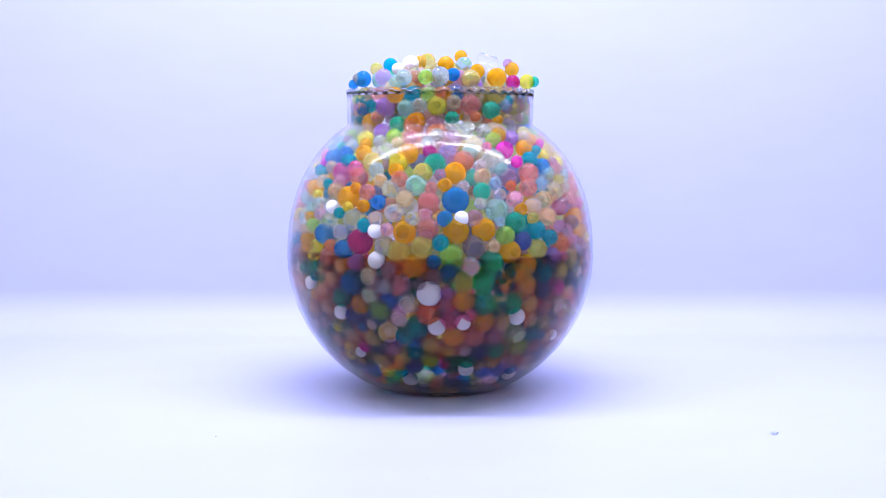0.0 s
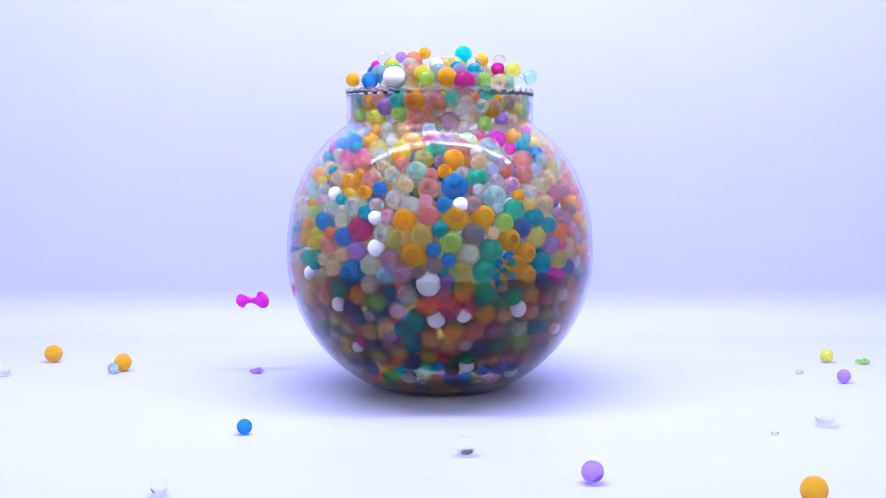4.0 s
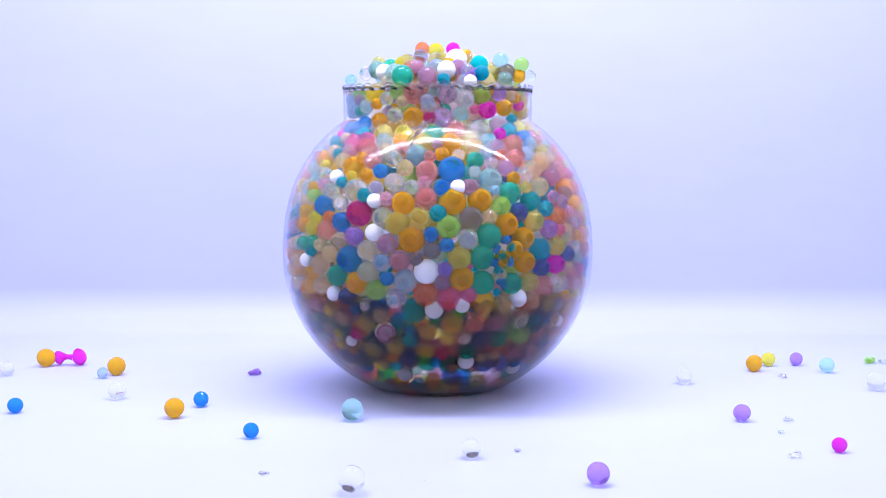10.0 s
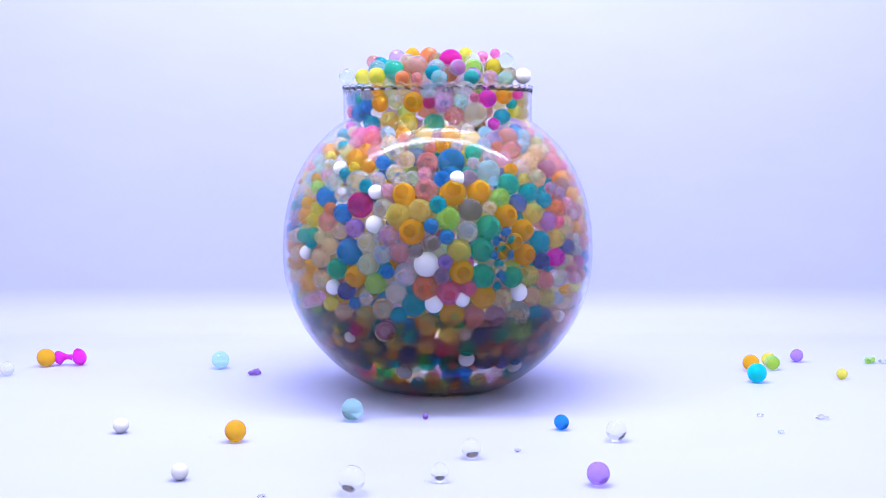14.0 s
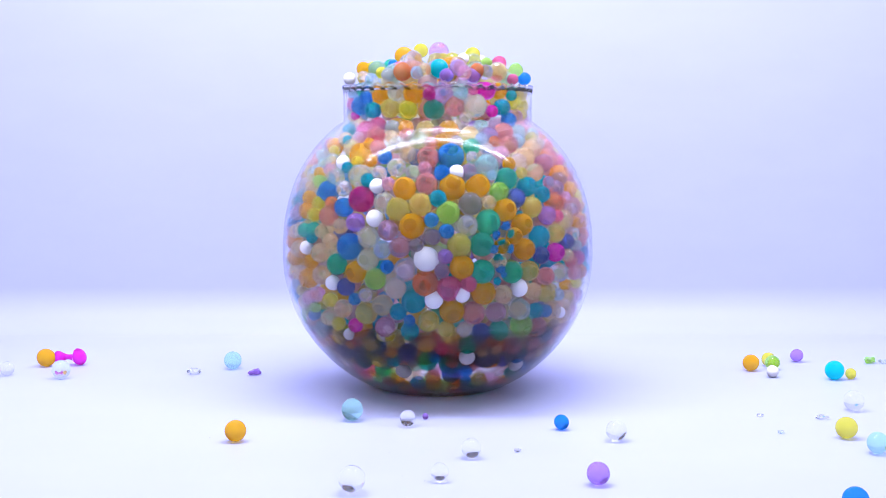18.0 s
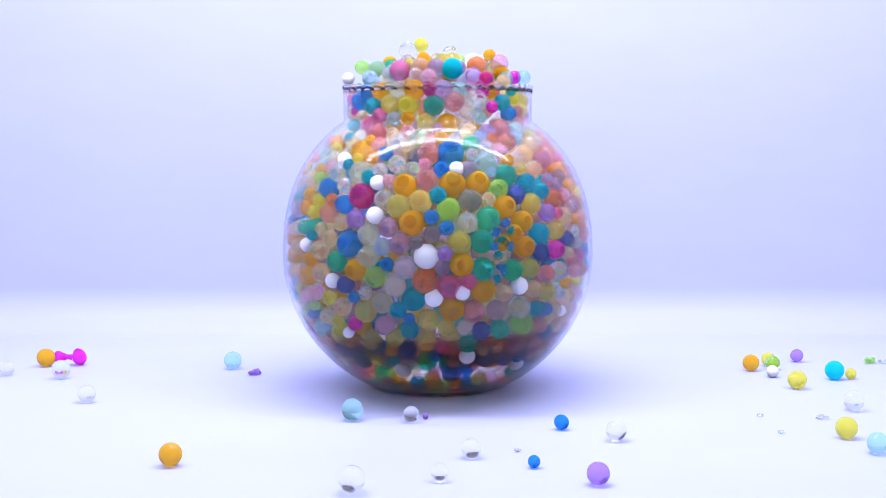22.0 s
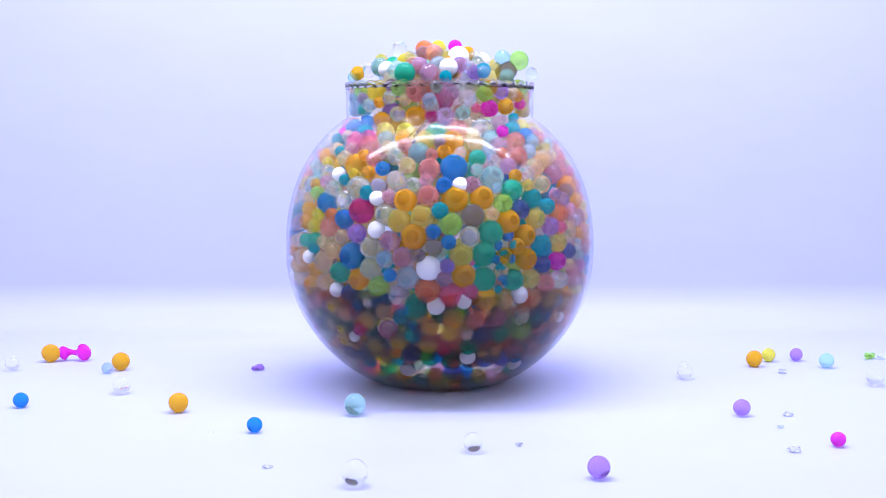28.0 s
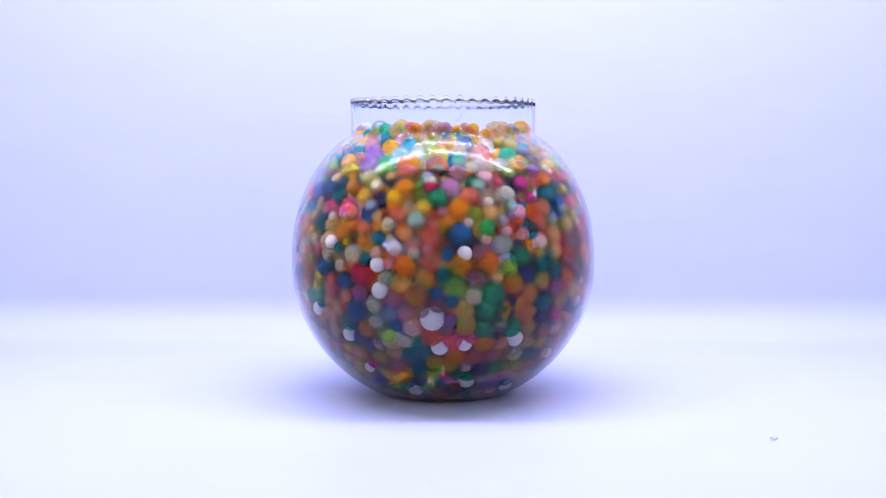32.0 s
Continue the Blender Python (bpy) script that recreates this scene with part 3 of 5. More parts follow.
stuff_of_balls("packed_beads", inner_beads(0, 0.168, 0.019), "dense mass of mixed coloured gel beads filling the bowl")
neck_mass = stuff_of_balls("packed_neck_beads", inner_beads(0.168, Z_RIM + 0.0185, 0.018, lambda rho: Z_RIM + 0.0185 - 0.022 * (rho / 0.06) ** 2), "mass of mixed coloured gel beads in the bowl neck")
SINK = ((-12.6, -0.062), (-9.8, -0.050), (-7, -0.036), (-4.2, -0.024), (-1.5, -0.012), (0, -0.002), (3, 0.0), (6, 0.0), (25.2, 0.0))
moving.append((neck_mass, state_rows(lambda s: pose(0, 0, between(SINK, s)), [s for s, _ in SINK])))
moving.append((water_surface, state_rows(lambda s: pose(0, 0, between(LEVEL, s)), [s for s, _ in LEVEL])))

# ---- the mound over the rim: beads well up, shift and drop off ----
mound_states = {}


def mound(s, colour, x, y, z, r):
    mound_states.setdefault(s, []).append((colour, Vector((x / 1000, y / 1000, z / 1000)), r / 1000))


mound(-1.5, "O", -64, -6, 224, 4.5)
mound(-1.5, "V", -52, -6, 226, 6.6)
mound(-1.5, "I", -48, -6, 234, 5.3)
mound(-1.5, "B", -33, -6, 237, 4.9)
mound(-1.5, "B", -37, -36, 225, 6.0)
mound(-1.5, "X", -23, -43, 226, 6.0)
mound(-1.5, "X", -20, -36, 231, 4.4)
mound(-1.5, "G", -8, -47, 227, 7.2)
mound(-1.5, "A", -11, -26, 236, 4.8)
mound(-1.5, "E", 2, -30, 236, 4.0)
mound(-1.5, "O", 2, -41, 231, 5.2)
mound(-1.5, "J", 13, -33, 233, 4.8)
mound(-1.5, "B", 6, -52, 225, 5.6)
mound(-1.5, "L", 20, -49, 224, 6.4)
mound(-1.5, "O", 26, -43, 225, 6.0)
mound(-1.5, "O", 40, -33, 224, 7.2)
mound(-1.5, "A", 27, -6, 237, 4.9)
mound(-1.5, "H", 37, -6, 237, 2.9)
mound(-1.5, "O", 50, -6, 231, 5.3)
mound(-1.5, "P", 52, -23, 222, 4.9)
mound(-1.5, "Y", 61, -6, 222, 5.7)
mound(-1.5, "O", 15, -6, 241, 4.9)
mound(0, "B", -56, -6, 226, 6.2)
mound(0, "Z", -40, -30, 226, 6.5)
mound(0, "X", -25, -46, 225, 5.6)
mound(0, "W", -30, -24, 232, 4.5)
mound(0, "W", -21, -19, 236, 6.1)
mound(0, "T", -36, -6, 236, 5.4)
mound(0, "L", -46, -6, 233, 5.0)
mound(0, "O", -14, -16, 238, 5.3)
mound(0, "L", -9, -20, 238, 5.7)
mound(0, "G", -10, -50, 225, 6.0)
mound(0, "X", -0, -49, 226, 6.8)
mound(0, "O", 4, -30, 235, 6.5)
mound(0, "O", 15, -6, 242, 5.4)
mound(0, "J", 17, -24, 235, 6.1)
mound(0, "B", 9, -47, 227, 4.4)
mound(0, "L", 21, -48, 224, 6.4)
mound(0, "O", 26, -35, 230, 5.7)
mound(0, "O", 40, -28, 226, 7.3)
mound(0, "X", 31, -6, 241, 4.9)
mound(0, "X", 38, -6, 239, 4.1)
mound(0, "O", 52, -6, 233, 5.3)
mound(0, "D", 52, -20, 223, 5.3)
mound(0, "Y", 63, -6, 224, 5.7)
mound(0, "E", 68, -6, 224, 4.1)
mound(0, "B", -63, -6, 222, 3.7)
mound(0, "A", -59, -6, 226, 4.1)
mound(0, "U", 49, -6, 237, 3.7)
mound(3, "O", -63, -6, 224, 5.8)
mound(3, "Z", -54, -6, 231, 6.2)
mound(3, "W", -36, -33, 227, 6.9)
mound(3, "J", -25, -44, 226, 6.0)
mound(3, "Y", -56, -6, 224, 4.2)
mound(3, "P", -43, -27, 226, 4.1)
mound(3, "M", -41, -6, 238, 4.5)
mound(3, "V", -34, -6, 239, 7.0)
mound(3, "Y", -23, -35, 230, 6.1)
mound(3, "O", -19, -18, 237, 5.3)
mound(3, "O", -10, -6, 244, 7.4)
mound(3, "O", -10, -25, 236, 6.1)
mound(3, "Y", -8, -51, 225, 6.4)
mound(3, "Y", -14, -54, 223, 4.0)
mound(3, "T", 1, -41, 231, 5.6)
mound(3, "L", -1, -53, 224, 6.0)
mound(3, "A", 9, -53, 224, 4.8)
mound(3, "T", 11, -29, 235, 6.1)
mound(3, "F", 13, -6, 244, 6.6)
mound(3, "Y", 20, -6, 240, 3.7)
mound(3, "D", 18, -47, 225, 7.2)
mound(3, "H", 28, -20, 234, 5.3)
mound(3, "A", 35, -36, 225, 6.9)
mound(3, "M", 41, -6, 232, 5.8)
mound(3, "L", 45, -6, 235, 4.9)
mound(3, "Y", 53, -6, 227, 6.6)
mound(3, "V", 34, -6, 240, 5.8)
mound(3, "O", 56, -6, 231, 5.3)
mound(3, "P", 65, -6, 223, 4.5)
mound(3, "E", 27, -46, 224, 4.0)
mound(4.1, "O", -63, -6, 225, 6.1)
mound(4.1, "A", -57, -6, 225, 5.4)
mound(4.1, "B", -50, -17, 224, 5.7)
mound(4.1, "N", -47, -6, 230, 5.8)
mound(4.1, "M", -46, -6, 235, 3.3)
mound(4.1, "V", -40, -6, 240, 4.9)
mound(4.1, "Y", -35, -6, 235, 6.6)
mound(4.1, "W", -32, -40, 225, 7.6)
mound(4.1, "I", -19, -6, 239, 7.0)
mound(4.1, "P", -28, -6, 241, 4.1)
mound(4.1, "Y", -12, -46, 227, 6.8)
mound(4.1, "G", -9, -51, 224, 6.0)
mound(4.1, "O", -11, -6, 244, 4.1)
mound(4.1, "W", -2, -31, 235, 4.4)
mound(4.1, "O", 5, -51, 225, 7.5)
mound(4.1, "F", 17, -6, 243, 6.6)
mound(4.1, "T", 12, -40, 231, 5.6)
mound(4.1, "T", 24, -35, 230, 6.0)
mound(4.1, "O", 30, -6, 239, 6.2)
mound(4.1, "M", 42, -6, 233, 4.5)
mound(4.1, "V", 43, -6, 239, 4.1)
mound(4.1, "Y", 53, -6, 232, 6.1)
mound(4.1, "A", 42, -35, 223, 5.6)
mound(4.1, "X", 58, -6, 224, 5.7)
mound(4.1, "C", 65, -6, 227, 5.6)
mound(4.1, "D", 17, -53, 222, 6.7)
mound(4.1, "G", 30, -45, 223, 6.0)
mound(6, "Q", -62, -6, 224, 4.1)
mound(6, "F", -52, -6, 228, 7.4)
mound(6, "U", -40, -33, 225, 6.0)
mound(6, "L", -43, -6, 233, 4.9)
mound(6, "Q", -29, -21, 233, 7.3)
mound(6, "Y", -18, -6, 242, 7.4)
mound(6, "V", -13, -25, 236, 4.9)
mound(6, "I", -16, -48, 225, 7.1)
mound(6, "T", -4, -47, 227, 6.8)
mound(6, "O", -15, -59, 219, 6.7)
mound(6, "V", -25, -53, 220, 5.5)
mound(6, "O", -24, -6, 241, 4.1)
mound(6, "Y", -4, -6, 244, 5.8)
mound(6, "Y", 2, -6, 242, 4.9)
mound(6, "F", 9, -26, 235, 8.9)
mound(6, "F", 10, -57, 221, 5.9)
mound(6, "E", 22, -6, 243, 6.6)
mound(6, "V", 29, -6, 239, 6.2)
mound(6, "P", 21, -43, 227, 7.2)
mound(6, "G", 34, -30, 228, 7.2)
mound(6, "E", 45, -6, 238, 6.1)
mound(6, "F", 46, -6, 232, 5.7)
mound(6, "X", 54, -6, 227, 5.3)
mound(6, "B", 62, -6, 227, 5.7)
mound(6, "P", -49, -6, 236, 3.3)
mound(6, "U", 55, -6, 231, 3.3)
mound(9, "O", -59, -6, 225, 5.7)
mound(9, "B", -54, -6, 236, 4.8)
mound(9, "B", -52, -6, 234, 5.3)
mound(9, "G", -45, -6, 236, 4.9)
mound(9, "V", -41, -6, 234, 4.1)
mound(9, "P", -36, -41, 223, 6.8)
mound(9, "W", -48, -25, 223, 5.3)
mound(9, "Y", -26, -20, 234, 7.7)
mound(9, "E", -23, -49, 223, 7.1)
mound(9, "B", -14, -6, 240, 6.2)
mound(9, "I", -11, -6, 242, 7.0)
mound(9, "R", -4, -22, 238, 6.5)
mound(9, "I", 3, -6, 243, 7.0)
mound(9, "X", -29, -6, 242, 5.7)
mound(9, "Z", -14, -45, 228, 5.2)
mound(9, "Q", -6, -52, 224, 7.5)
mound(9, "W", 3, -47, 228, 6.8)
mound(9, "W", 12, -32, 234, 6.4)
mound(9, "W", 17, -47, 226, 7.5)
mound(9, "M", 12, -6, 244, 4.9)
mound(9, "O", 19, -6, 239, 4.5)
mound(9, "E", 29, -16, 234, 6.5)
mound(9, "J", 30, -45, 224, 5.2)
mound(9, "S", 43, -27, 225, 7.7)
mound(9, "H", 42, -6, 234, 7.0)
mound(9, "Y", 48, -6, 232, 4.1)
mound(9, "G", 57, -6, 234, 6.4)
mound(9, "O", 57, -6, 225, 5.7)
mound(9, "G", 66, -6, 225, 4.8)
mound(9, "Y", 31, -6, 240, 4.5)
mound(9, "J", 6, -60, 219, 4.7)
mound(9, "G", -4, -6, 246, 3.3)
mound(11, "H", -63, -6, 222, 5.3)
mound(11, "X", -51, -12, 224, 7.0)
mound(11, "O", -44, -6, 234, 7.4)
mound(11, "O", -36, -6, 236, 5.4)
mound(11, "E", -29, -37, 227, 7.6)
mound(11, "U", -14, -50, 224, 7.5)
mound(11, "P", -16, -6, 243, 5.8)
mound(11, "Z", -22, -24, 234, 5.7)
mound(11, "O", -6, -6, 243, 7.4)
mound(11, "A", -4, -41, 231, 5.6)
mound(11, "J", -2, -54, 224, 5.1)
mound(11, "M", 8, -19, 238, 6.9)
mound(11, "W", 10, -28, 235, 7.7)
mound(11, "O", 20, -6, 241, 7.4)
mound(11, "B", 8, -54, 223, 5.5)
mound(11, "W", 16, -52, 223, 5.9)
mound(11, "I", 29, -26, 231, 6.5)
mound(11, "X", 38, -19, 230, 6.9)
mound(11, "H", 44, -6, 240, 7.3)
mound(11, "Y", 52, -6, 235, 4.5)
mound(11, "X", 48, -28, 222, 5.2)
mound(11, "O", 57, -6, 225, 6.9)
mound(11, "B", 66, -6, 224, 4.9)
mound(11, "G", 27, -47, 224, 4.8)
mound(11, "R", -12, -6, 247, 5.3)
mound(13, "H", -64, -6, 227, 6.5)
mound(13, "Y", -51, -16, 224, 6.1)
mound(13, "Y", -42, -37, 222, 5.6)
mound(13, "T", -40, -6, 233, 6.6)
mound(13, "E", -28, -31, 230, 7.6)
mound(13, "B", -17, -48, 225, 5.2)
mound(13, "J", -30, -6, 240, 5.3)
mound(13, "Z", -28, -6, 237, 5.8)
mound(13, "O", -18, -6, 241, 5.4)
mound(13, "L", -16, -21, 237, 5.7)
mound(13, "E", -5, -46, 228, 7.2)
mound(13, "I", -5, -6, 244, 7.4)
mound(13, "M", 8, -6, 240, 8.3)
mound(13, "P", 10, -52, 224, 6.3)
mound(13, "R", -2, -25, 237, 4.9)
mound(13, "Y", 20, -6, 242, 4.5)
mound(13, "Y", 19, -27, 234, 5.3)
mound(13, "Q", 29, -6, 237, 4.9)
mound(13, "G", 26, -40, 227, 6.4)
mound(13, "L", 38, -6, 234, 6.6)
mound(13, "D", 38, -6, 239, 4.1)
mound(13, "H", 49, -6, 234, 6.9)
mound(13, "X", 49, -22, 224, 6.1)
mound(13, "W", 59, -6, 228, 6.5)
mound(13, "P", 35, -46, 221, 5.6)
mound(13, "S", 25, -56, 219, 4.3)
mound(13, "Q", -49, -6, 234, 4.1)
mound(13, "O", -38, -6, 238, 3.7)
mound(17, "H", -65, -6, 225, 4.1)
mound(17, "F", -51, -6, 233, 6.9)
mound(17, "O", -40, -6, 237, 6.1)
mound(17, "O", -27, -6, 240, 5.3)
mound(17, "X", -16, -19, 237, 6.5)
mound(17, "I", -24, -47, 225, 6.0)
mound(17, "X", -11, -53, 223, 6.7)
mound(17, "P", -1, -6, 241, 7.0)
mound(17, "N", 6, -55, 223, 5.1)
mound(17, "T", 0, -48, 227, 5.2)
mound(17, "Y", 23, -6, 242, 6.2)
mound(17, "V", 17, -48, 225, 6.0)
mound(17, "I", 28, -46, 224, 5.2)
mound(17, "U", 38, -35, 225, 6.4)
mound(17, "Q", 40, -6, 237, 4.9)
mound(17, "B", 50, -6, 237, 5.6)
mound(17, "Y", 49, -18, 225, 4.5)
mound(17, "I", 58, -6, 224, 6.1)
mound(17, "G", 30, -6, 236, 4.5)
mound(17, "H", -58, -6, 225, 4.9)
mound(17, "B", -33, -28, 230, 3.6)
mound(17, "W", 11, -6, 242, 4.5)
mound(17, "Y", -11, -6, 245, 4.9)
mound(17, "F", -45, -32, 223, 5.2)
mound(17, "V", -35, -43, 223, 5.2)
mound(19, "O", -53, -6, 231, 6.5)
mound(19, "Y", -46, -6, 231, 4.9)
mound(19, "Y", -38, -26, 228, 5.3)
mound(19, "W", -34, -41, 224, 5.2)
mound(19, "I", -24, -43, 226, 7.2)
mound(19, "V", -15, -52, 224, 4.4)
mound(19, "L", -9, -46, 228, 6.0)
mound(19, "O", -24, -6, 241, 6.6)
mound(19, "X", -17, -6, 240, 7.4)
mound(19, "G", -11, -6, 245, 5.3)
mound(19, "Q", 1, -6, 243, 7.8)
mound(19, "T", 1, -38, 232, 6.0)
mound(19, "P", 6, -53, 224, 5.5)
mound(19, "G", 12, -6, 241, 4.1)
mound(19, "V", 14, -30, 234, 6.4)
mound(19, "X", 19, -47, 226, 6.4)
mound(19, "W", 20, -6, 240, 5.0)
mound(19, "I", 25, -43, 226, 5.6)
mound(19, "Y", 30, -6, 239, 5.8)
mound(19, "V", 28, -15, 235, 4.5)
mound(19, "U", 33, -36, 227, 6.0)
mound(19, "O", 44, -20, 227, 6.5)
mound(19, "Q", 43, -6, 236, 6.1)
mound(19, "G", 54, -6, 228, 5.3)
mound(19, "M", 53, -26, 220, 5.2)
mound(19, "B", 62, -6, 222, 4.5)
mound(19, "W", -63, -6, 223, 4.1)
mound(19, "O", -58, -6, 226, 4.1)
mound(19, "A", -53, -6, 225, 4.5)
mound(19, "J", -46, -36, 221, 5.6)
mound(19, "B", -54, -24, 220, 3.2)
mound(19, "R", -33, -6, 235, 4.5)
mound(19, "B", -31, -27, 231, 3.6)
mound(21, "W", -63, -6, 223, 4.5)
mound(21, "O", -58, -6, 225, 5.3)
mound(21, "G", -52, -6, 231, 5.7)
mound(21, "Y", -46, -6, 230, 6.2)
mound(21, "J", -47, -31, 222, 6.0)
mound(21, "W", -35, -40, 224, 5.6)
mound(21, "I", -26, -39, 227, 7.6)
mound(21, "O", -29, -16, 234, 6.1)
mound(21, "X", -21, -6, 243, 7.4)
mound(21, "Y", -12, -6, 246, 6.2)
mound(21, "A", -13, -35, 232, 6.0)
mound(21, "O", -9, -26, 236, 5.7)
mound(21, "V", -15, -52, 224, 4.8)
mound(21, "K", -7, -57, 222, 5.1)
mound(21, "R", -1, -49, 226, 7.1)
mound(21, "T", 0, -30, 236, 3.6)
mound(21, "F", 10, -42, 229, 8.4)
mound(21, "X", 11, -6, 242, 6.2)
mound(21, "W", 16, -6, 243, 4.9)
mound(21, "I", 27, -32, 230, 7.2)
mound(21, "U", 34, -35, 227, 6.0)
mound(21, "G", 39, -6, 238, 5.7)
mound(21, "O", 46, -6, 230, 7.4)
mound(21, "D", 45, -6, 235, 5.3)
mound(21, "Q", 24, -56, 219, 4.3)
mound(21, "M", 54, -22, 221, 5.7)
mound(21, "C", 63, -6, 222, 4.9)
mound(21, "J", 32, -6, 238, 3.3)
mound(23, "W", -63, -6, 223, 4.5)
mound(23, "O", -59, -6, 226, 4.5)
mound(23, "J", -47, -22, 225, 5.7)
mound(23, "Y", -50, -6, 231, 5.7)
mound(23, "Y", -44, -6, 233, 6.2)
mound(23, "W", -35, -40, 224, 5.6)
mound(23, "Q", -26, -37, 228, 7.2)
mound(23, "W", -15, -51, 224, 4.8)
mound(23, "O", -28, -6, 237, 7.4)
mound(23, "Y", -19, -6, 243, 6.6)
mound(23, "L", -14, -27, 235, 6.1)
mound(23, "O", -10, -25, 236, 6.1)
mound(23, "R", -6, -51, 225, 6.7)
mound(23, "F", 8, -43, 229, 8.0)
mound(23, "F", 0, -32, 235, 5.2)
mound(23, "X", 8, -6, 242, 6.2)
mound(23, "I", 27, -19, 234, 7.7)
mound(23, "G", 36, -6, 242, 6.1)
mound(23, "U", 43, -6, 237, 7.3)
mound(23, "D", 23, -50, 223, 4.4)
mound(23, "D", 34, -38, 225, 6.0)
mound(23, "O", 44, -28, 224, 6.0)
mound(23, "M", 58, -6, 224, 5.7)
mound(23, "F", 65, -6, 225, 4.4)
mound(23, "Y", 17, -54, 222, 5.1)
mound(23, "J", 27, -6, 239, 4.5)
mound(23, "B", -53, -27, 220, 4.0)
mound(23, "W", 16, -6, 245, 4.9)
mound(23, "B", -39, -6, 235, 3.3)
mound(25, "O", -61, -6, 225, 5.7)
mound(25, "B", -47, -19, 226, 5.7)
mound(25, "G", -57, -6, 233, 5.2)
mound(25, "G", -53, -6, 231, 4.5)
mound(25, "W", -35, -40, 224, 5.6)
mound(25, "O", -36, -6, 237, 7.4)
mound(25, "I", -23, -42, 227, 7.6)
mound(25, "A", -24, -6, 243, 4.9)
mound(25, "Y", -21, -18, 236, 6.5)
mound(25, "G", -16, -6, 242, 6.6)
mound(25, "S", -10, -45, 229, 4.4)
mound(25, "T", -4, -26, 236, 6.9)
mound(25, "X", 5, -39, 231, 6.8)
mound(25, "O", -12, -57, 221, 6.7)
mound(25, "Z", 2, -58, 221, 7.1)
mound(25, "E", 6, -6, 243, 5.4)
mound(25, "I", 25, -15, 235, 7.8)
mound(25, "A", 17, -47, 225, 6.7)
mound(25, "D", 35, -38, 224, 7.2)
mound(25, "U", 41, -6, 238, 7.3)
mound(25, "A", 30, -6, 244, 4.5)
mound(25, "G", 35, -6, 244, 4.1)
mound(25, "O", 46, -20, 226, 6.1)
mound(25, "M", 63, -6, 225, 5.7)
mound(25, "Y", 53, -23, 222, 4.0)
mound(25, "W", 16, -6, 246, 5.3)
mound(25, "W", -29, -29, 231, 4.4)
mound(25, "T", -44, -6, 232, 3.7)
mound(25, "T", 50, -6, 232, 3.7)
mound(25, "C", 68, -6, 223, 4.0)
mound(2, "F", -59, -6, 228, 7.4)
mound(2, "A", -55, -6, 227, 5.3)
mound(2, "M", -46, -6, 236, 4.9)
mound(2, "W", -36, -6, 235, 7.0)
mound(2, "O", -32, -30, 229, 7.2)
mound(2, "J", -43, -37, 222, 5.5)
mound(2, "T", -21, -54, 221, 5.4)
mound(2, "V", -27, -6, 241, 5.3)
mound(2, "V", -21, -36, 230, 6.7)
mound(2, "H", -11, -13, 239, 5.7)
mound(2, "O", -6, -17, 238, 7.7)
mound(2, "O", -7, -6, 247, 6.1)
mound(2, "H", -9, -49, 226, 7.4)
mound(2, "Z", 3, -40, 231, 6.7)
mound(2, "V", 3, -54, 224, 4.7)
mound(2, "N", 15, -30, 234, 4.4)
mound(2, "F", 16, -6, 242, 6.6)
mound(2, "G", 15, -48, 226, 5.9)
mound(2, "A", 34, -20, 231, 6.9)
mound(2, "V", 29, -44, 224, 6.3)
mound(2, "T", 46, -6, 234, 4.5)
mound(2, "K", 36, -6, 237, 5.3)
mound(2, "G", 46, -22, 225, 7.3)
mound(2, "L", 52, -6, 232, 4.9)
mound(2, "Z", 59, -6, 227, 4.9)
mound(2, "Q", 65, -6, 224, 5.3)
mound(2, "M", 10, -27, 236, 4.0)
mound(8, "O", -65, -6, 225, 6.5)
mound(8, "O", -58, -6, 227, 6.9)
mound(8, "B", -54, -6, 236, 4.4)
mound(8, "B", -51, -6, 232, 4.4)
mound(8, "V", -47, -25, 224, 5.1)
mound(8, "P", -37, -44, 221, 6.6)
mound(8, "Z", -39, -6, 236, 5.7)
mound(8, "J", -39, -6, 232, 4.4)
mound(8, "V", -31, -6, 241, 5.7)
mound(8, "Y", -24, -29, 232, 6.3)
mound(8, "O", -13, -46, 227, 7.3)
mound(8, "O", -4, -42, 230, 7.0)
mound(8, "E", -23, -52, 222, 5.4)
mound(8, "R", -11, -6, 241, 6.5)
mound(8, "K", -4, -17, 239, 5.2)
mound(8, "R", 7, -6, 241, 6.1)
mound(8, "W", 14, -27, 235, 7.1)
mound(8, "V", 9, -52, 224, 5.7)
mound(8, "W", 17, -55, 221, 5.0)
mound(8, "G", 21, -41, 228, 5.4)
mound(8, "E", 28, -25, 233, 5.5)
mound(8, "W", 28, -43, 225, 5.8)
mound(8, "I", 23, -6, 242, 6.9)
mound(8, "Y", 33, -6, 238, 5.3)
mound(8, "Y", 40, -6, 232, 6.5)
mound(8, "S", 44, -29, 224, 7.1)
mound(8, "O", 48, -6, 234, 4.0)
mound(8, "G", 57, -6, 232, 5.7)
mound(8, "O", 57, -6, 223, 5.7)
mound(8, "H", 64, -6, 224, 4.5)
mound(8, "U", -7, -63, 217, 5.7)
mound(10, "C", -62, -6, 222, 4.5)
mound(10, "V", -51, -6, 227, 5.3)
mound(10, "W", -37, -32, 226, 6.7)
mound(10, "L", -42, -6, 234, 5.3)
mound(10, "Y", -24, -28, 232, 6.7)
mound(10, "E", -24, -49, 223, 7.7)
mound(10, "U", -7, -55, 222, 6.9)
mound(10, "Z", -14, -43, 229, 4.6)
mound(10, "I", -11, -6, 244, 5.7)
mound(10, "S", -12, -18, 238, 5.2)
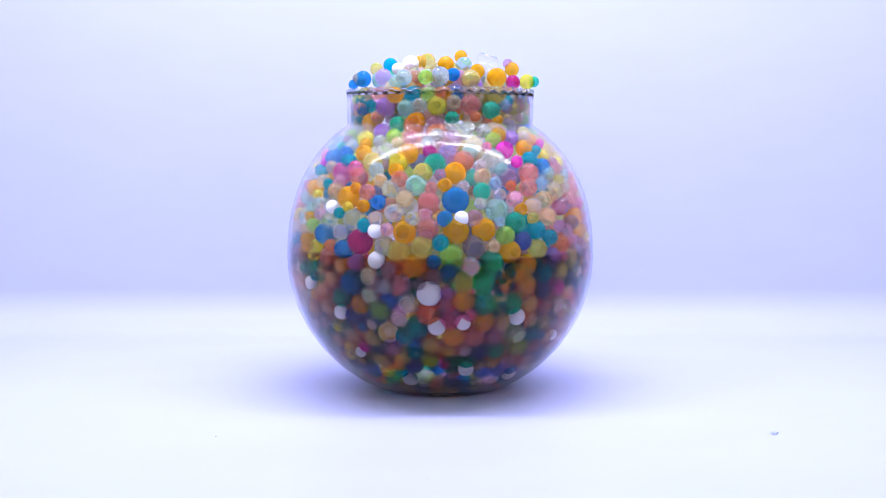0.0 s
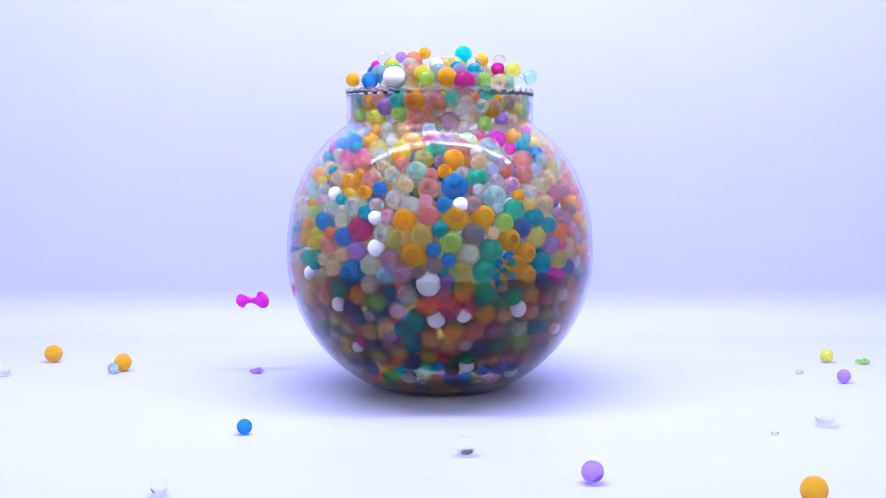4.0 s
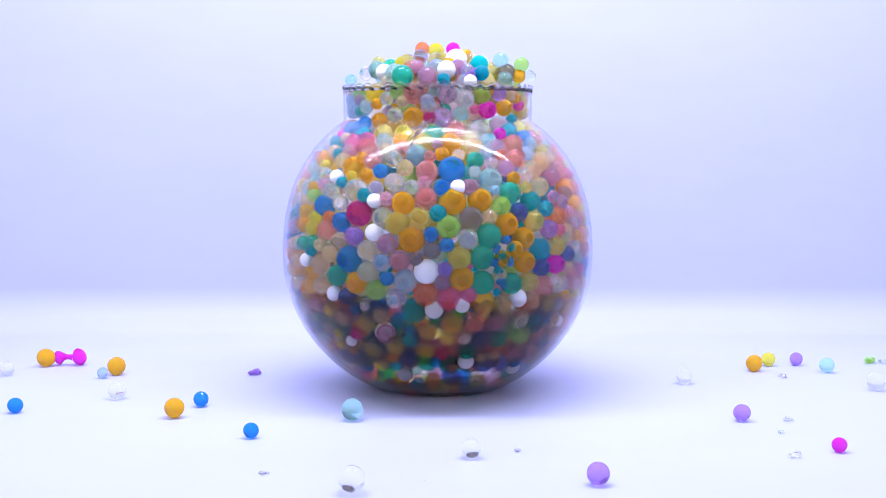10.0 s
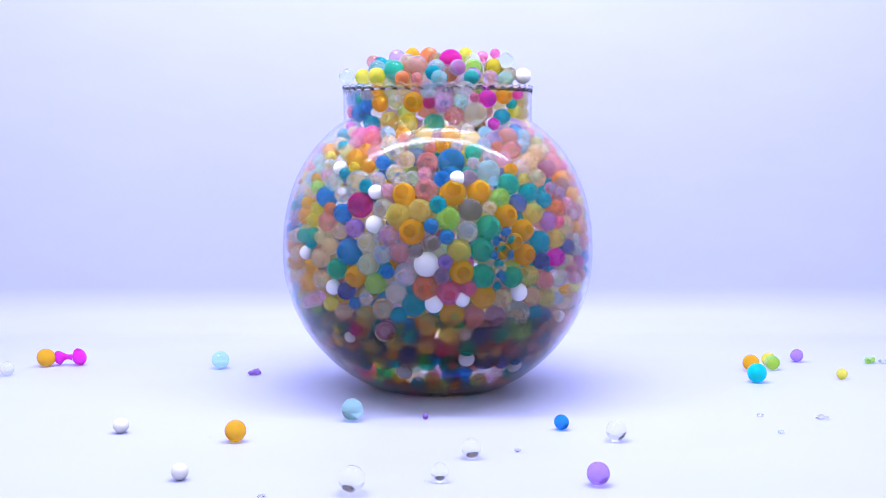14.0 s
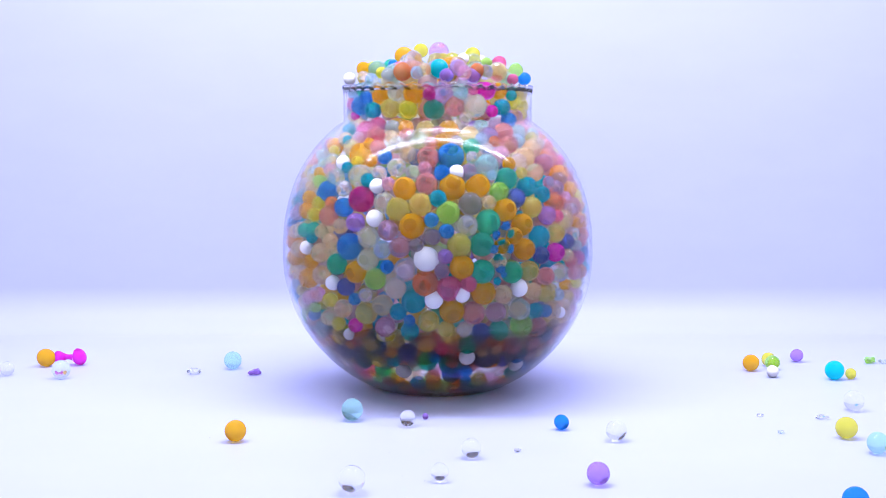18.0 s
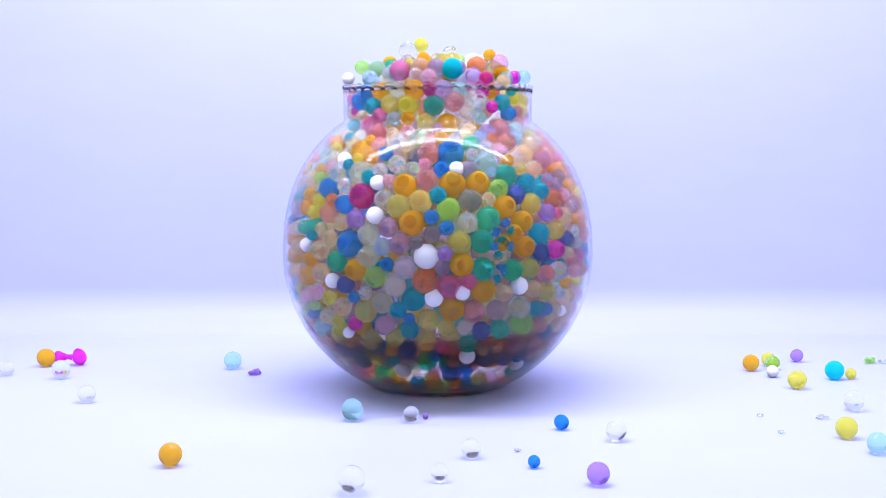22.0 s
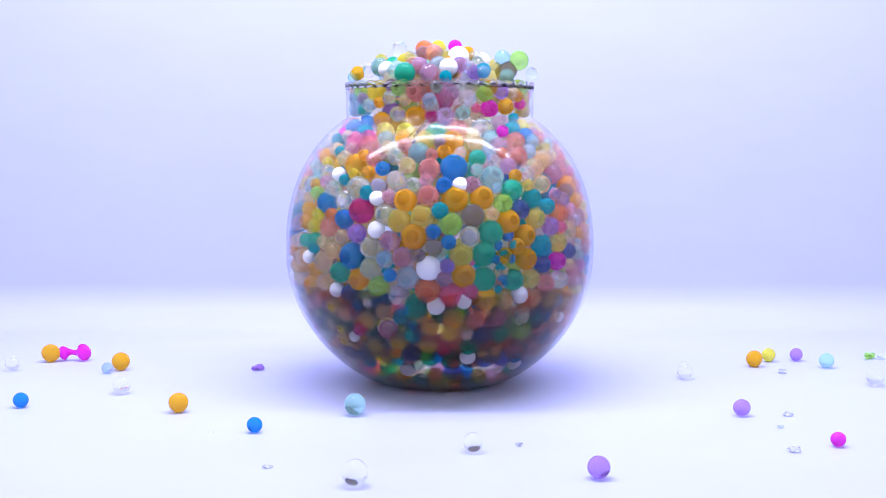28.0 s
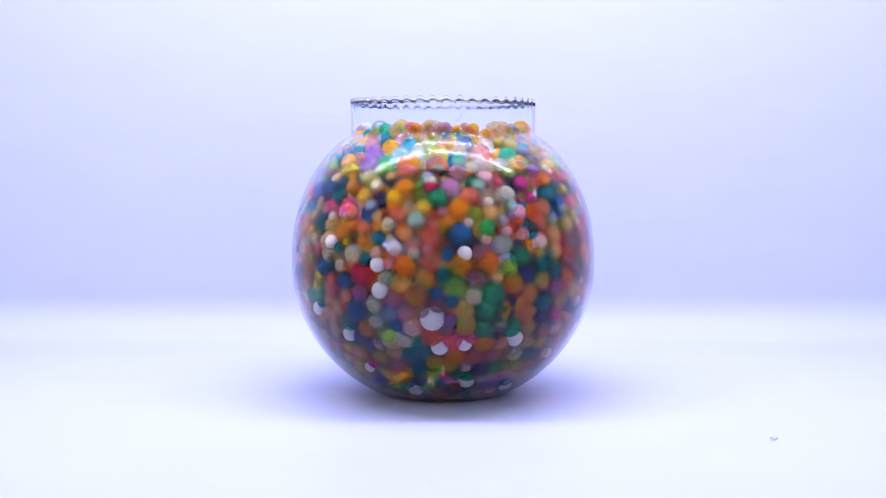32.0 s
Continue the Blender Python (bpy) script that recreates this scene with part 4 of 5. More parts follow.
mound(10, "Y", -1, -6, 243, 6.5)
mound(10, "M", 11, -6, 244, 5.3)
mound(10, "W", 6, -48, 227, 7.3)
mound(10, "W", 13, -28, 235, 6.7)
mound(10, "V", 20, -45, 227, 4.6)
mound(10, "O", 20, -6, 239, 6.1)
mound(10, "F", 29, -25, 232, 7.1)
mound(10, "T", 30, -43, 225, 5.0)
mound(10, "C", 45, -6, 236, 6.5)
mound(10, "S", 49, -6, 227, 7.3)
mound(10, "W", 22, -56, 219, 5.0)
mound(10, "G", 60, -6, 233, 5.7)
mound(10, "O", 58, -6, 225, 5.7)
mound(10, "H", 66, -6, 225, 5.3)
mound(10, "T", 4, -59, 220, 3.8)
mound(12, "H", -65, -6, 225, 6.1)
mound(12, "V", -52, -6, 227, 6.5)
mound(12, "C", -40, -23, 228, 5.9)
mound(12, "L", -47, -6, 235, 5.3)
mound(12, "O", -37, -6, 237, 4.0)
mound(12, "B", -33, -6, 238, 4.8)
mound(12, "E", -28, -43, 225, 7.7)
mound(12, "Z", -25, -6, 239, 6.1)
mound(12, "V", -17, -48, 226, 4.6)
mound(12, "A", -14, -35, 232, 5.9)
mound(12, "L", -18, -6, 240, 4.0)
mound(12, "I", -7, -6, 242, 6.9)
mound(12, "O", 0, -35, 233, 7.0)
mound(12, "E", -2, -51, 225, 5.7)
mound(12, "P", 8, -23, 237, 6.3)
mound(12, "M", 11, -54, 222, 6.5)
mound(12, "Y", 18, -6, 240, 5.7)
mound(12, "Q", 26, -20, 235, 3.6)
mound(12, "Q", 35, -6, 238, 4.4)
mound(12, "L", 35, -27, 229, 6.3)
mound(12, "W", 22, -48, 224, 4.6)
mound(12, "G", 28, -44, 225, 4.6)
mound(12, "H", 48, -6, 234, 6.1)
mound(12, "V", 48, -6, 227, 6.1)
mound(12, "W", 58, -6, 227, 5.3)
mound(12, "E", 65, -6, 225, 5.7)
mound(12, "B", -11, -54, 223, 4.6)
mound(12, "R", -21, -59, 217, 5.7)
mound(14, "H", -65, -6, 225, 5.7)
mound(14, "Y", -53, -6, 224, 5.7)
mound(14, "Y", -42, -37, 223, 5.9)
mound(14, "R", -46, -6, 235, 4.4)
mound(14, "T", -41, -6, 233, 6.1)
mound(14, "E", -30, -36, 227, 8.2)
mound(14, "Z", -29, -6, 238, 5.7)
mound(14, "V", -14, -37, 231, 6.6)
mound(14, "O", -18, -6, 240, 5.3)
mound(14, "I", -6, -19, 238, 6.8)
mound(14, "T", -3, -51, 225, 5.4)
mound(14, "C", 1, -58, 221, 5.3)
mound(14, "M", 9, -31, 234, 7.9)
mound(14, "Y", 20, -6, 240, 6.1)
mound(14, "G", 25, -34, 230, 5.9)
mound(14, "E", 23, -51, 222, 5.0)
mound(14, "Y", 40, -6, 232, 6.5)
mound(14, "Q", 32, -6, 239, 3.6)
mound(14, "Q", 41, -6, 241, 3.6)
mound(14, "U", 36, -44, 222, 5.0)
mound(14, "V", 51, -6, 226, 6.1)
mound(14, "H", 49, -6, 236, 5.7)
mound(14, "W", 61, -6, 225, 5.3)
mound(14, "I", -24, -53, 221, 5.4)
mound(14, "R", -14, -56, 221, 4.2)
mound(18, "W", -63, -6, 223, 4.5)
mound(18, "O", -53, -6, 230, 5.7)
mound(18, "Y", -45, -6, 230, 5.3)
mound(18, "Y", -39, -31, 226, 4.7)
mound(18, "A", -52, -20, 223, 4.8)
mound(18, "J", -46, -34, 221, 5.5)
mound(18, "V", -34, -41, 224, 5.4)
mound(18, "I", -24, -44, 226, 6.6)
mound(18, "Q", -27, -34, 230, 3.9)
mound(18, "B", -31, -26, 232, 3.2)
mound(18, "O", -24, -6, 239, 6.5)
mound(18, "X", -17, -22, 236, 6.7)
mound(18, "Y", -12, -6, 243, 5.7)
mound(18, "Z", 1, -6, 242, 7.3)
mound(18, "A", -9, -49, 227, 4.6)
mound(18, "J", -14, -50, 225, 4.2)
mound(18, "F", 1, -47, 228, 6.2)
mound(18, "P", 6, -54, 223, 5.3)
mound(18, "V", 14, -38, 231, 5.8)
mound(18, "K", 18, -49, 225, 6.2)
mound(18, "Y", 25, -6, 240, 5.3)
mound(18, "S", 33, -37, 226, 5.5)
mound(18, "A", 42, -23, 227, 6.7)
mound(18, "I", 27, -40, 227, 4.7)
mound(18, "G", 35, -6, 234, 4.4)
mound(18, "Q", 44, -6, 234, 4.9)
mound(18, "G", 56, -6, 229, 4.9)
mound(18, "Q", 53, -18, 222, 4.8)
mound(18, "B", 62, -6, 223, 4.5)
mound(18, "W", 18, -24, 236, 4.0)
mound(20, "W", -63, -6, 223, 4.5)
mound(20, "O", -53, -6, 230, 5.7)
mound(20, "Y", -40, -22, 228, 5.2)
mound(20, "O", -58, -6, 225, 3.6)
mound(20, "J", -46, -32, 222, 5.9)
mound(20, "V", -34, -41, 224, 5.4)
mound(20, "I", -26, -43, 226, 7.0)
mound(20, "R", -30, -6, 239, 4.8)
mound(20, "X", -21, -6, 242, 6.9)
mound(20, "Y", -12, -6, 245, 5.7)
mound(20, "A", -11, -42, 230, 5.4)
mound(20, "V", -15, -51, 224, 4.6)
mound(20, "U", -2, -33, 234, 6.3)
mound(20, "F", 1, -49, 226, 6.1)
mound(20, "G", 12, -45, 228, 5.8)
mound(20, "X", 10, -6, 241, 6.1)
mound(20, "J", 12, -31, 234, 5.5)
mound(20, "V", -7, -56, 222, 5.0)
mound(20, "I", 27, -34, 229, 6.3)
mound(20, "A", 33, -37, 226, 5.5)
mound(20, "L", 46, -11, 227, 6.8)
mound(20, "Y", 33, -6, 238, 5.3)
mound(20, "G", 56, -6, 231, 5.3)
mound(20, "D", 55, -6, 225, 4.5)
mound(20, "B", 61, -6, 224, 4.9)
mound(20, "O", 45, -6, 236, 4.0)
mound(20, "V", 24, -52, 221, 4.2)
mound(20, "K", 41, -6, 234, 4.0)
mound(22, "W", -64, -6, 223, 4.5)
mound(22, "G", -54, -6, 231, 5.3)
mound(22, "Y", -43, -6, 230, 5.3)
mound(22, "J", -47, -30, 222, 5.9)
mound(22, "V", -34, -39, 225, 5.4)
mound(22, "Q", -26, -40, 227, 7.4)
mound(22, "X", -21, -6, 243, 6.9)
mound(22, "Y", -12, -6, 247, 5.7)
mound(22, "O", -10, -26, 236, 4.7)
mound(22, "A", -12, -42, 230, 5.8)
mound(22, "V", -15, -51, 224, 4.6)
mound(22, "U", -1, -44, 229, 5.4)
mound(22, "F", 10, -45, 228, 7.7)
mound(22, "X", 9, -6, 241, 5.7)
mound(22, "K", -6, -57, 222, 4.6)
mound(22, "I", 27, -30, 231, 7.5)
mound(22, "O", 37, -6, 240, 4.8)
mound(22, "K", 44, -6, 234, 6.9)
mound(22, "O", 45, -8, 228, 4.8)
mound(22, "M", 55, -6, 224, 5.3)
mound(22, "D", 33, -47, 221, 6.2)
mound(22, "A", 45, -41, 219, 5.4)
mound(22, "V", 24, -52, 222, 4.2)
mound(22, "C", 61, -6, 224, 5.3)
mound(22, "O", -34, -6, 234, 5.3)
mound(22, "Y", -19, -37, 231, 3.5)
mound(24, "O", -61, -6, 225, 5.7)
mound(24, "G", -55, -6, 232, 5.7)
mound(24, "B", -49, -6, 226, 6.1)
mound(24, "V", -36, -38, 225, 5.5)
mound(24, "Q", -26, -38, 227, 7.4)
mound(24, "O", -35, -6, 236, 7.3)
mound(24, "O", -24, -6, 239, 5.7)
mound(24, "H", -14, -29, 234, 6.7)
mound(24, "X", -15, -46, 227, 5.4)
mound(24, "K", -6, -47, 227, 6.9)
mound(24, "F", 9, -43, 229, 7.7)
mound(24, "C", 4, -22, 238, 5.2)
mound(24, "H", 3, -6, 243, 5.7)
mound(24, "I", 26, -6, 236, 7.3)
mound(24, "Y", 35, -6, 242, 4.8)
mound(24, "U", 41, -6, 237, 6.9)
mound(24, "O", 43, -6, 234, 4.4)
mound(24, "D", 33, -44, 223, 5.8)
mound(24, "Q", 24, -47, 225, 4.2)
mound(24, "I", 45, -35, 221, 5.9)
mound(24, "M", 60, -6, 224, 5.7)
mound(24, "C", 65, -6, 225, 4.9)
mound(24, "P", 51, -6, 231, 3.6)
mound(24, "X", 14, -6, 245, 5.2)
mound(24, "E", -45, -6, 232, 3.6)
mound(24, "O", -18, -53, 222, 4.6)
for n in range(46):  # the beads inside the heap
    rho, a = 0.050 * math.sqrt(rng.random()), rng.uniform(-math.pi, math.pi)
    z = Z_RIM + 0.001 + 0.021 * (1 - (rho / 0.07) ** 2) - 0.008 * rng.random()
    colour, r = rng.choice("OYGECTBJPZVQIWXXHL"), rng.uniform(5.4, 7.2)
    for s in list(mound_states):
        low = 12 if s < 0 else 4 if s == 0 else 0
        mound(s, colour, 1000 * rho * math.sin(a), -1000 * rho * math.cos(a), 1000 * z - low, r)


def build_mound():
    order = sorted(mound_states)
    pool = []  # each: colour, radius, {state: place}
    for s in order:
        free = [b for b in pool]
        for colour, p, r in sorted(mound_states[s], key=lambda b: -b[2]):
            same = [b for b in free if b[0] == colour and abs(b[1] - r) < 0.0009]
            if same:
                best = min(same, key=lambda b: min((p - q).length for q in b[2].values()) + 12 * abs(b[1] - r))
            else:
                best = [colour, r, {}]
                pool.append(best)
            if best in free:
                free.remove(best)
            best[2][s] = p
    for n, (colour, r, spots) in enumerate(pool):
        ob = bead(colour, r, "heaped over the bowl rim", "beads heaped on the bowl")
        core = Vector((rng.uniform(-0.05, 0.05), rng.uniform(-0.05, 0.04), rng.uniform(0.05, 0.15)))

        def place(s, spots=spots, core=core):
            p = spots.get(s)
            if s < order[0]:
                p = spots.get(order[0])
                if not p:
                    return pose(*core)
                return pose(p.x * 0.9, p.y * 0.9, p.z + between(SINK, s) - between(SINK, order[0]))
            return pose(*(p or core))

        rows_s = [s for s in STATES if s < order[0]]
        for a, b in zip(order, order[1:]):
            mid = a + (b - a) * rng.uniform(0.3, 0.7)
            rows_s += [(a, a), (mid - 0.07, a), (mid + 0.07, b)]
        rows_s += [(order[-1], order[-1]), (TURN_T, order[-1])]
        rows_s = [(s, s) if not isinstance(s, tuple) else s for s in rows_s]
        rows = [(s, place(q)) for s, q in rows_s if s >= 0]
        if rows[0][0] > 0:
            rows.insert(0, (0, place(max(q for q in order if q <= 0) if min(order) <= 0 else order[0])))
        rows += [(TURN_T + (TURN_T - s) / REWIND, place(q)) for s, q in reversed(rows_s) if s < TURN_T]
        moving.append((ob, rows))


build_mound()

# ---- beads that have dropped onto the table ----
def floor_bead(colour, r, *stops):
    """A bead that leaves the heap at the first stop's time and rolls from stop to stop: (state, x, y)."""
    r = r / 1000
    ob = bead(colour, r, "lying loose on the white table", "beads on the table")
    core = Vector((rng.uniform(-0.05, 0.05), rng.uniform(-0.04, 0.045), rng.uniform(0.05, 0.15)))
    s0, x0, y0 = stops[0]
    out = Vector((x0, y0)).normalized() * 0.078

    def rest(k):
        return pose(stops[k][1], stops[k][2], r, 40 * k, 25 * k, 0)

    hidden = pose(*core)
    rows = [(0, hidden)]
    if s0 > 0.25:
        rows += [(s0 - 0.2, hidden), (s0 - 0.1, pose(out.x, out.y, Z_RIM + 0.012))]
    rows.append((s0, rest(0)))
    for k in range(1, len(stops)):
        rows += [(stops[k][0] - 0.1, rest(k - 1)), (stops[k][0], rest(k))]
    last = len(stops) - 1
    rows.append((TURN_T, rest(last)))
    for k in range(last, 0, -1):
        t = TURN_T + (TURN_T - stops[k][0]) / REWIND
        rows += [(t - 0.034, rest(k)), (t + 0.034, rest(k - 1))]
    t = TURN_T + (TURN_T - s0) / REWIND
    rows += [(t, rest(0)), (t + 0.04, pose(out.x, out.y, Z_RIM + 0.012)), (t + 0.08, hidden), (32, hidden)]
    moving.append((ob, rows))


floor_bead("B", 4.8, (0.2, -0.121, -0.152), (5, -0.113, -0.159), (10.8, 0.077, -0.139))
floor_bead("B", 5.2, (10, -0.160, -0.074), (10.8, -0.399, -0.096))
floor_bead("B", 5.1, (4.5, -0.279, -0.092), (11.7, -0.391, -0.112))
floor_bead("X", 5.6, (0.2, 0.015, -0.202), (5, 0.019, -0.204))
floor_bead("O", 7.2, (1.7, -0.317, 0.089), (5, -0.311, 0.068))
floor_bead("O", 7.0, (2, -0.250, 0.051), (5, -0.246, 0.034), (12.3, -0.453, 0.009))
floor_bead("J", 4.3, (2.9, -0.255, 0.041), (5, -0.253, 0.021), (12.3, -0.436, 0.067))
floor_bead("Y", 6.3, (0.1, 0.139, 0.070), (3.4, 0.480, 0.011))
floor_bead("X", 5.9, (0.1, 0.123, 0.077), (3.4, 0.506, 0.059))
floor_bead("Y", 5.6, (1.7, 0.317, 0.086), (5, 0.252, 0.055), (7.6, 0.263, 0.067))
floor_bead("P", 5.3, (1.8, 0.303, 0.003), (5, 0.286, 0.070), (11.7, 0.291, 0.085))
floor_bead("C", 5.9, (4.6, 0.301, 0.041), (10.8, 0.518, 0.010))
floor_bead("F", 7.0, (4.8, 0.275, -0.082), (9.3, 0.468, -0.108))
floor_bead("M", 4.4, (4.4, 0.232, -0.193), (10.8, 0.224, -0.221), (12.4, 0.371, -0.243))
floor_bead("P", 6.1, (3.3, 0.081, -0.258), (5, 0.084, -0.257))
floor_bead("X", 7.2, (4.8, -0.044, -0.132), (8.8, -0.042, -0.558))
floor_bead("C", 7.1, (8.9, -0.055, -0.114))
floor_bead("O", 7.2, (1.8, 0.175, -0.253), (3.4, 0.187, -0.295), (4.6, 0.189, -0.290), (8.8, 0.211, -0.303), (9.4, 0.354, -0.319))
floor_bead("O", 7.2, (2.9, 0.114, -0.263), (3.4, 0.060, -0.593))
floor_bead("O", 6.5, (4.9, 0.183, 0.046), (6.8, 0.246, 0.046), (12.4, 0.244, 0.048))
floor_bead("X", 6.3, (4.6, -0.237, -0.081), (6.9, -0.223, -0.050), (10.7, -0.258, -0.085), (11.4, -0.396, -0.101))
floor_bead("O", 6.6, (6.4, -0.171, -0.106), (10.8, -0.053, -0.557), (12.4, -0.121, -0.167), (19.3, -0.148, -0.220))
floor_bead("X", 7.0, (8.9, -0.044, -0.270), (22.6, -0.027, -0.558))
floor_bead("P", 5.6, (7.4, 0.195, -0.117), (10.8, 0.426, -0.147))
floor_bead("W", 5.2, (7.8, 0.130, -0.132), (8.5, 0.469, -0.067))
floor_bead("X", 6.4, (1.8, 0.245, -0.132), (9.2, 0.433, -0.136))
floor_bead("X", 6.1, (4.9, 0.182, -0.001), (10.7, 0.513, 0.008))
floor_bead("X", 6.7, (4.9, 0.315, -0.025), (12.3, 0.492, -0.035))
floor_bead("X", 4.7, (2.5, -0.144, -0.279), (6.6, -0.076, -0.555))
floor_bead("X", 4.7, (2.9, -0.181, -0.285), (3.4, -0.106, -0.565))
floor_bead("X", 5.0, (10.8, 0.001, -0.250))
floor_bead("P", 6.1, (12.3, -0.153, -0.275), (13.4, -0.088, -0.556))
floor_bead("W", 4.6, (11.7, -0.137, -0.247), (14.2, -0.073, -0.555))
floor_bead("X", 6.5, (11.7, -0.208, -0.268), (13.8, -0.287, -0.315))
floor_bead("W", 4.8, (10.8, -0.195, -0.146), (14.6, -0.369, -0.155))
floor_bead("C", 7.0, (12.4, -0.171, 0.059), (15.5, -0.161, 0.057))
floor_bead("F", 7.2, (12.4, 0.237, 0.004), (15.4, 0.298, 0.014))
floor_bead("Y", 4.2, (11.7, 0.318, 0.023), (12.5, 0.304, 0.015), (15.2, 0.311, 0.016))
floor_bead("G", 5.7, (12.8, 0.262, 0.052))
floor_bead("B", 3.6, (19.4, 0.053, -0.225))
floor_bead("X", 6.3, (12.7, 0.107, -0.166))
floor_bead("X", 5.2, (15.6, -0.019, -0.130), (19.5, -0.017, -0.119))
floor_bead("P", 2.0, (11.7, -0.008, -0.111))
floor_bead("H", 7.1, (15.7, -0.284, 0.020))
floor_bead("Y", 6.6, (16.6, 0.247, -0.161), (24.6, 0.416, -0.166))
floor_bead("C", 6.3, (16.6, 0.253, -0.196))
floor_bead("X", 6.8, (16.6, 0.277, -0.088), (22.4, 0.280, -0.136))
floor_bead("B", 6.6, (15.9, 0.202, -0.305), (20.8, 0.103, -0.584))
floor_bead("Y", 6.8, (20.3, 0.260, -0.019))
floor_bead("O", 5.3, (24.3, 0.312, 0.003))
floor_bead("X", 6.0, (20.8, -0.241, -0.061))
floor_bead("W", 4.6, (16.6, 0.254, 0.023))
floor_bead("C", 6.0, (11.7, 0.235, -0.124), (12.3, 0.434, -0.134))
floor_bead("X", 5.5, (0.9, -0.337, 0.032), (5, -0.329, 0.032))


# ---- burst beads and crumbs ----
def lump_mesh(name, mat, seed, flat):
    pick = random.Random(seed)
    bm = bmesh.new()
    bmesh.ops.create_icosphere(bm, subdivisions=2, radius=1)
    for v in bm.verts:
        v.co *= 0.75 + 0.5 * noise.noise(v.co * 1.7 + Vector((seed, 0, 0))) + pick.uniform(-0.08, 0.08)
        v.co.z *= flat
    me = bpy.data.meshes.new(name)
    bm.to_mesh(me)
    bm.free()
    me.materials.append(mat)
    return me


def crumb(colour, r, *stops):
    """A piece of a burst bead on the table, flat and uneven; stops as for floor_bead."""
    r = r / 1000
    ob = new("burst_gel_piece", lump_mesh("burst_gel_piece", GELS[colour], len(moving), 0.45))
    ob.scale = (r, r * 0.8, r)
    tagged(ob, f"crumpled {GEL[colour][0]} scrap of burst gel on the table", "gel scrap", "burst gel scraps")
    spots = [(s, pose(x, y, 0.33 * r, 0, 0, 50 * k)) for k, (s, x, y) in enumerate(stops)]
    inside = pose(rng.uniform(-0.02, 0.02), 0.02, 0.10)
    s0 = spots[0][0]
    rows = [(0, spots[0][1] if s0 < 0 else inside)]
    if s0 > 0:
        rows += [(s0 - 0.1, inside), (s0, spots[0][1])]
    back = [(TURN_T, spots[-1][1])]
    for (_, a), (s, b) in zip(spots, spots[1:]):
        rows += [(s - 0.1, a), (s, b)]
        t = TURN_T + (TURN_T - s) / REWIND
        back += [(t - 0.034, b), (t + 0.034, a)]
    t = TURN_T + (TURN_T - s0) / REWIND
    back += [(t, spots[0][1]), (t + 0.067, inside), (32, inside)] if s0 > 0 else [(32, spots[0][1])]
    moving.append((ob, rows + back))


crumb("X", 4.3, (4.9, 0.225, -0.117), (10.8, 0.448, -0.106))
crumb("H", 3.1, (-14, 0.207, -0.154), (5, 0.211, -0.149))
crumb("X", 5.3, (4.9, 0.203, -0.205), (10.8, 0.379, -0.230))
crumb("X", 4.6, (10.8, 0.248, -0.112))
crumb("X", 3.1, (11.7, 0.210, -0.105))
crumb("X", 3.2, (4.9, 0.046, -0.191))
crumb("X", 3.2, (4.9, -0.094, -0.237), (10.8, -0.089, -0.279), (14.4, -0.058, -0.551))
crumb("G", 7.6, (1.9, 0.345, 0.079), (5, 0.348, 0.079))
crumb("H", 5.7, (5, 0.358, 0.076))
crumb("P", 6.5, (1.9, -0.143, 0.042), (5, -0.140, 0.034))
crumb("X", 7.2, (15.6, -0.187, 0.036), (19.4, -0.069, -0.553))
crumb("X", 3.9, (10.8, 0.227, -0.269), (12.4, 0.345, -0.288))
crumb("X", 4.7, (1.7, 0.281, 0.038), (5, 0.261, 0.021), (10.8, 0.476, -0.056))


def crushed(colour, lon, u, r):
    """A jagged piece of the crushed blue bead behind the glass."""
    u, r, a = u / 1000, r / 1000, radians(lon)
    ob = new("crushed_gel_piece", lump_mesh("crushed_gel_piece", PRESSED[colour], len(moving), 0.8))
    ob.scale = (r, r, r)
    tagged(ob, f"jagged glinting {GEL[colour][0]} crushed gel behind the glass", "gel scrap", "crushed gel in the bowl")

    def place(s):
        rho, z = on_wall(u * between(SWELL, s), r * 0.8 + WALL)
        return pose(rho * math.sin(a), -rho * math.cos(a), z, 70 * lon, 31 * lon, 0)

    moving.append((ob, state_rows(place, STATES)))


crushed("B", 24.5, 199.5, 4.2)
crushed("B", 20.7, 193.4, 4.2)
crushed("T", 26.4, 193.8, 3.8)
crushed("T", 22.8, 187.8, 4.6)
crushed("B", 19.6, 183.8, 3.8)
crushed("B", 25.4, 184.2, 4.2)
crushed("T", 21.3, 178.2, 4.2)
crushed("B", 22.1, 170.6, 3.8)
crushed("T", 21.0, 162.7, 3.4)
crushed("B", 23.2, 166.7, 3.1)


def tube(name, path, radii, mat, sides=12):
    """A closed tube along a path of points."""
    bm = bmesh.new()
    rings = []
    for k, (p, r) in enumerate(zip(path, radii)):
        along = (path[min(k + 1, len(path) - 1)] - path[max(k - 1, 0)]).normalized()
        side = along.cross(Vector((0, 0, 1)) if abs(along.z) < 0.9 else Vector((0, 1, 0))).normalized()
        up = side.cross(along)
        rings.append([bm.verts.new(p + r * (math.cos(2 * math.pi * i / sides) * side + math.sin(2 * math.pi * i / sides) * up)) for i in range(sides)])
    for a, b in zip(rings, rings[1:]):
        for i in range(sides):
            bm.faces.new((a[i], a[(i + 1) % sides], b[(i + 1) % sides], b[i])).smooth = True
    bm.faces.new(rings[0][::-1])
    bm.faces.new(rings[-1])
    bmesh.ops.recalc_face_normals(bm, faces=bm.faces)
    me = bpy.data.meshes.new(name)
    bm.to_mesh(me)
    bm.free()
    me.materials.append(mat)
    return new(name, me)


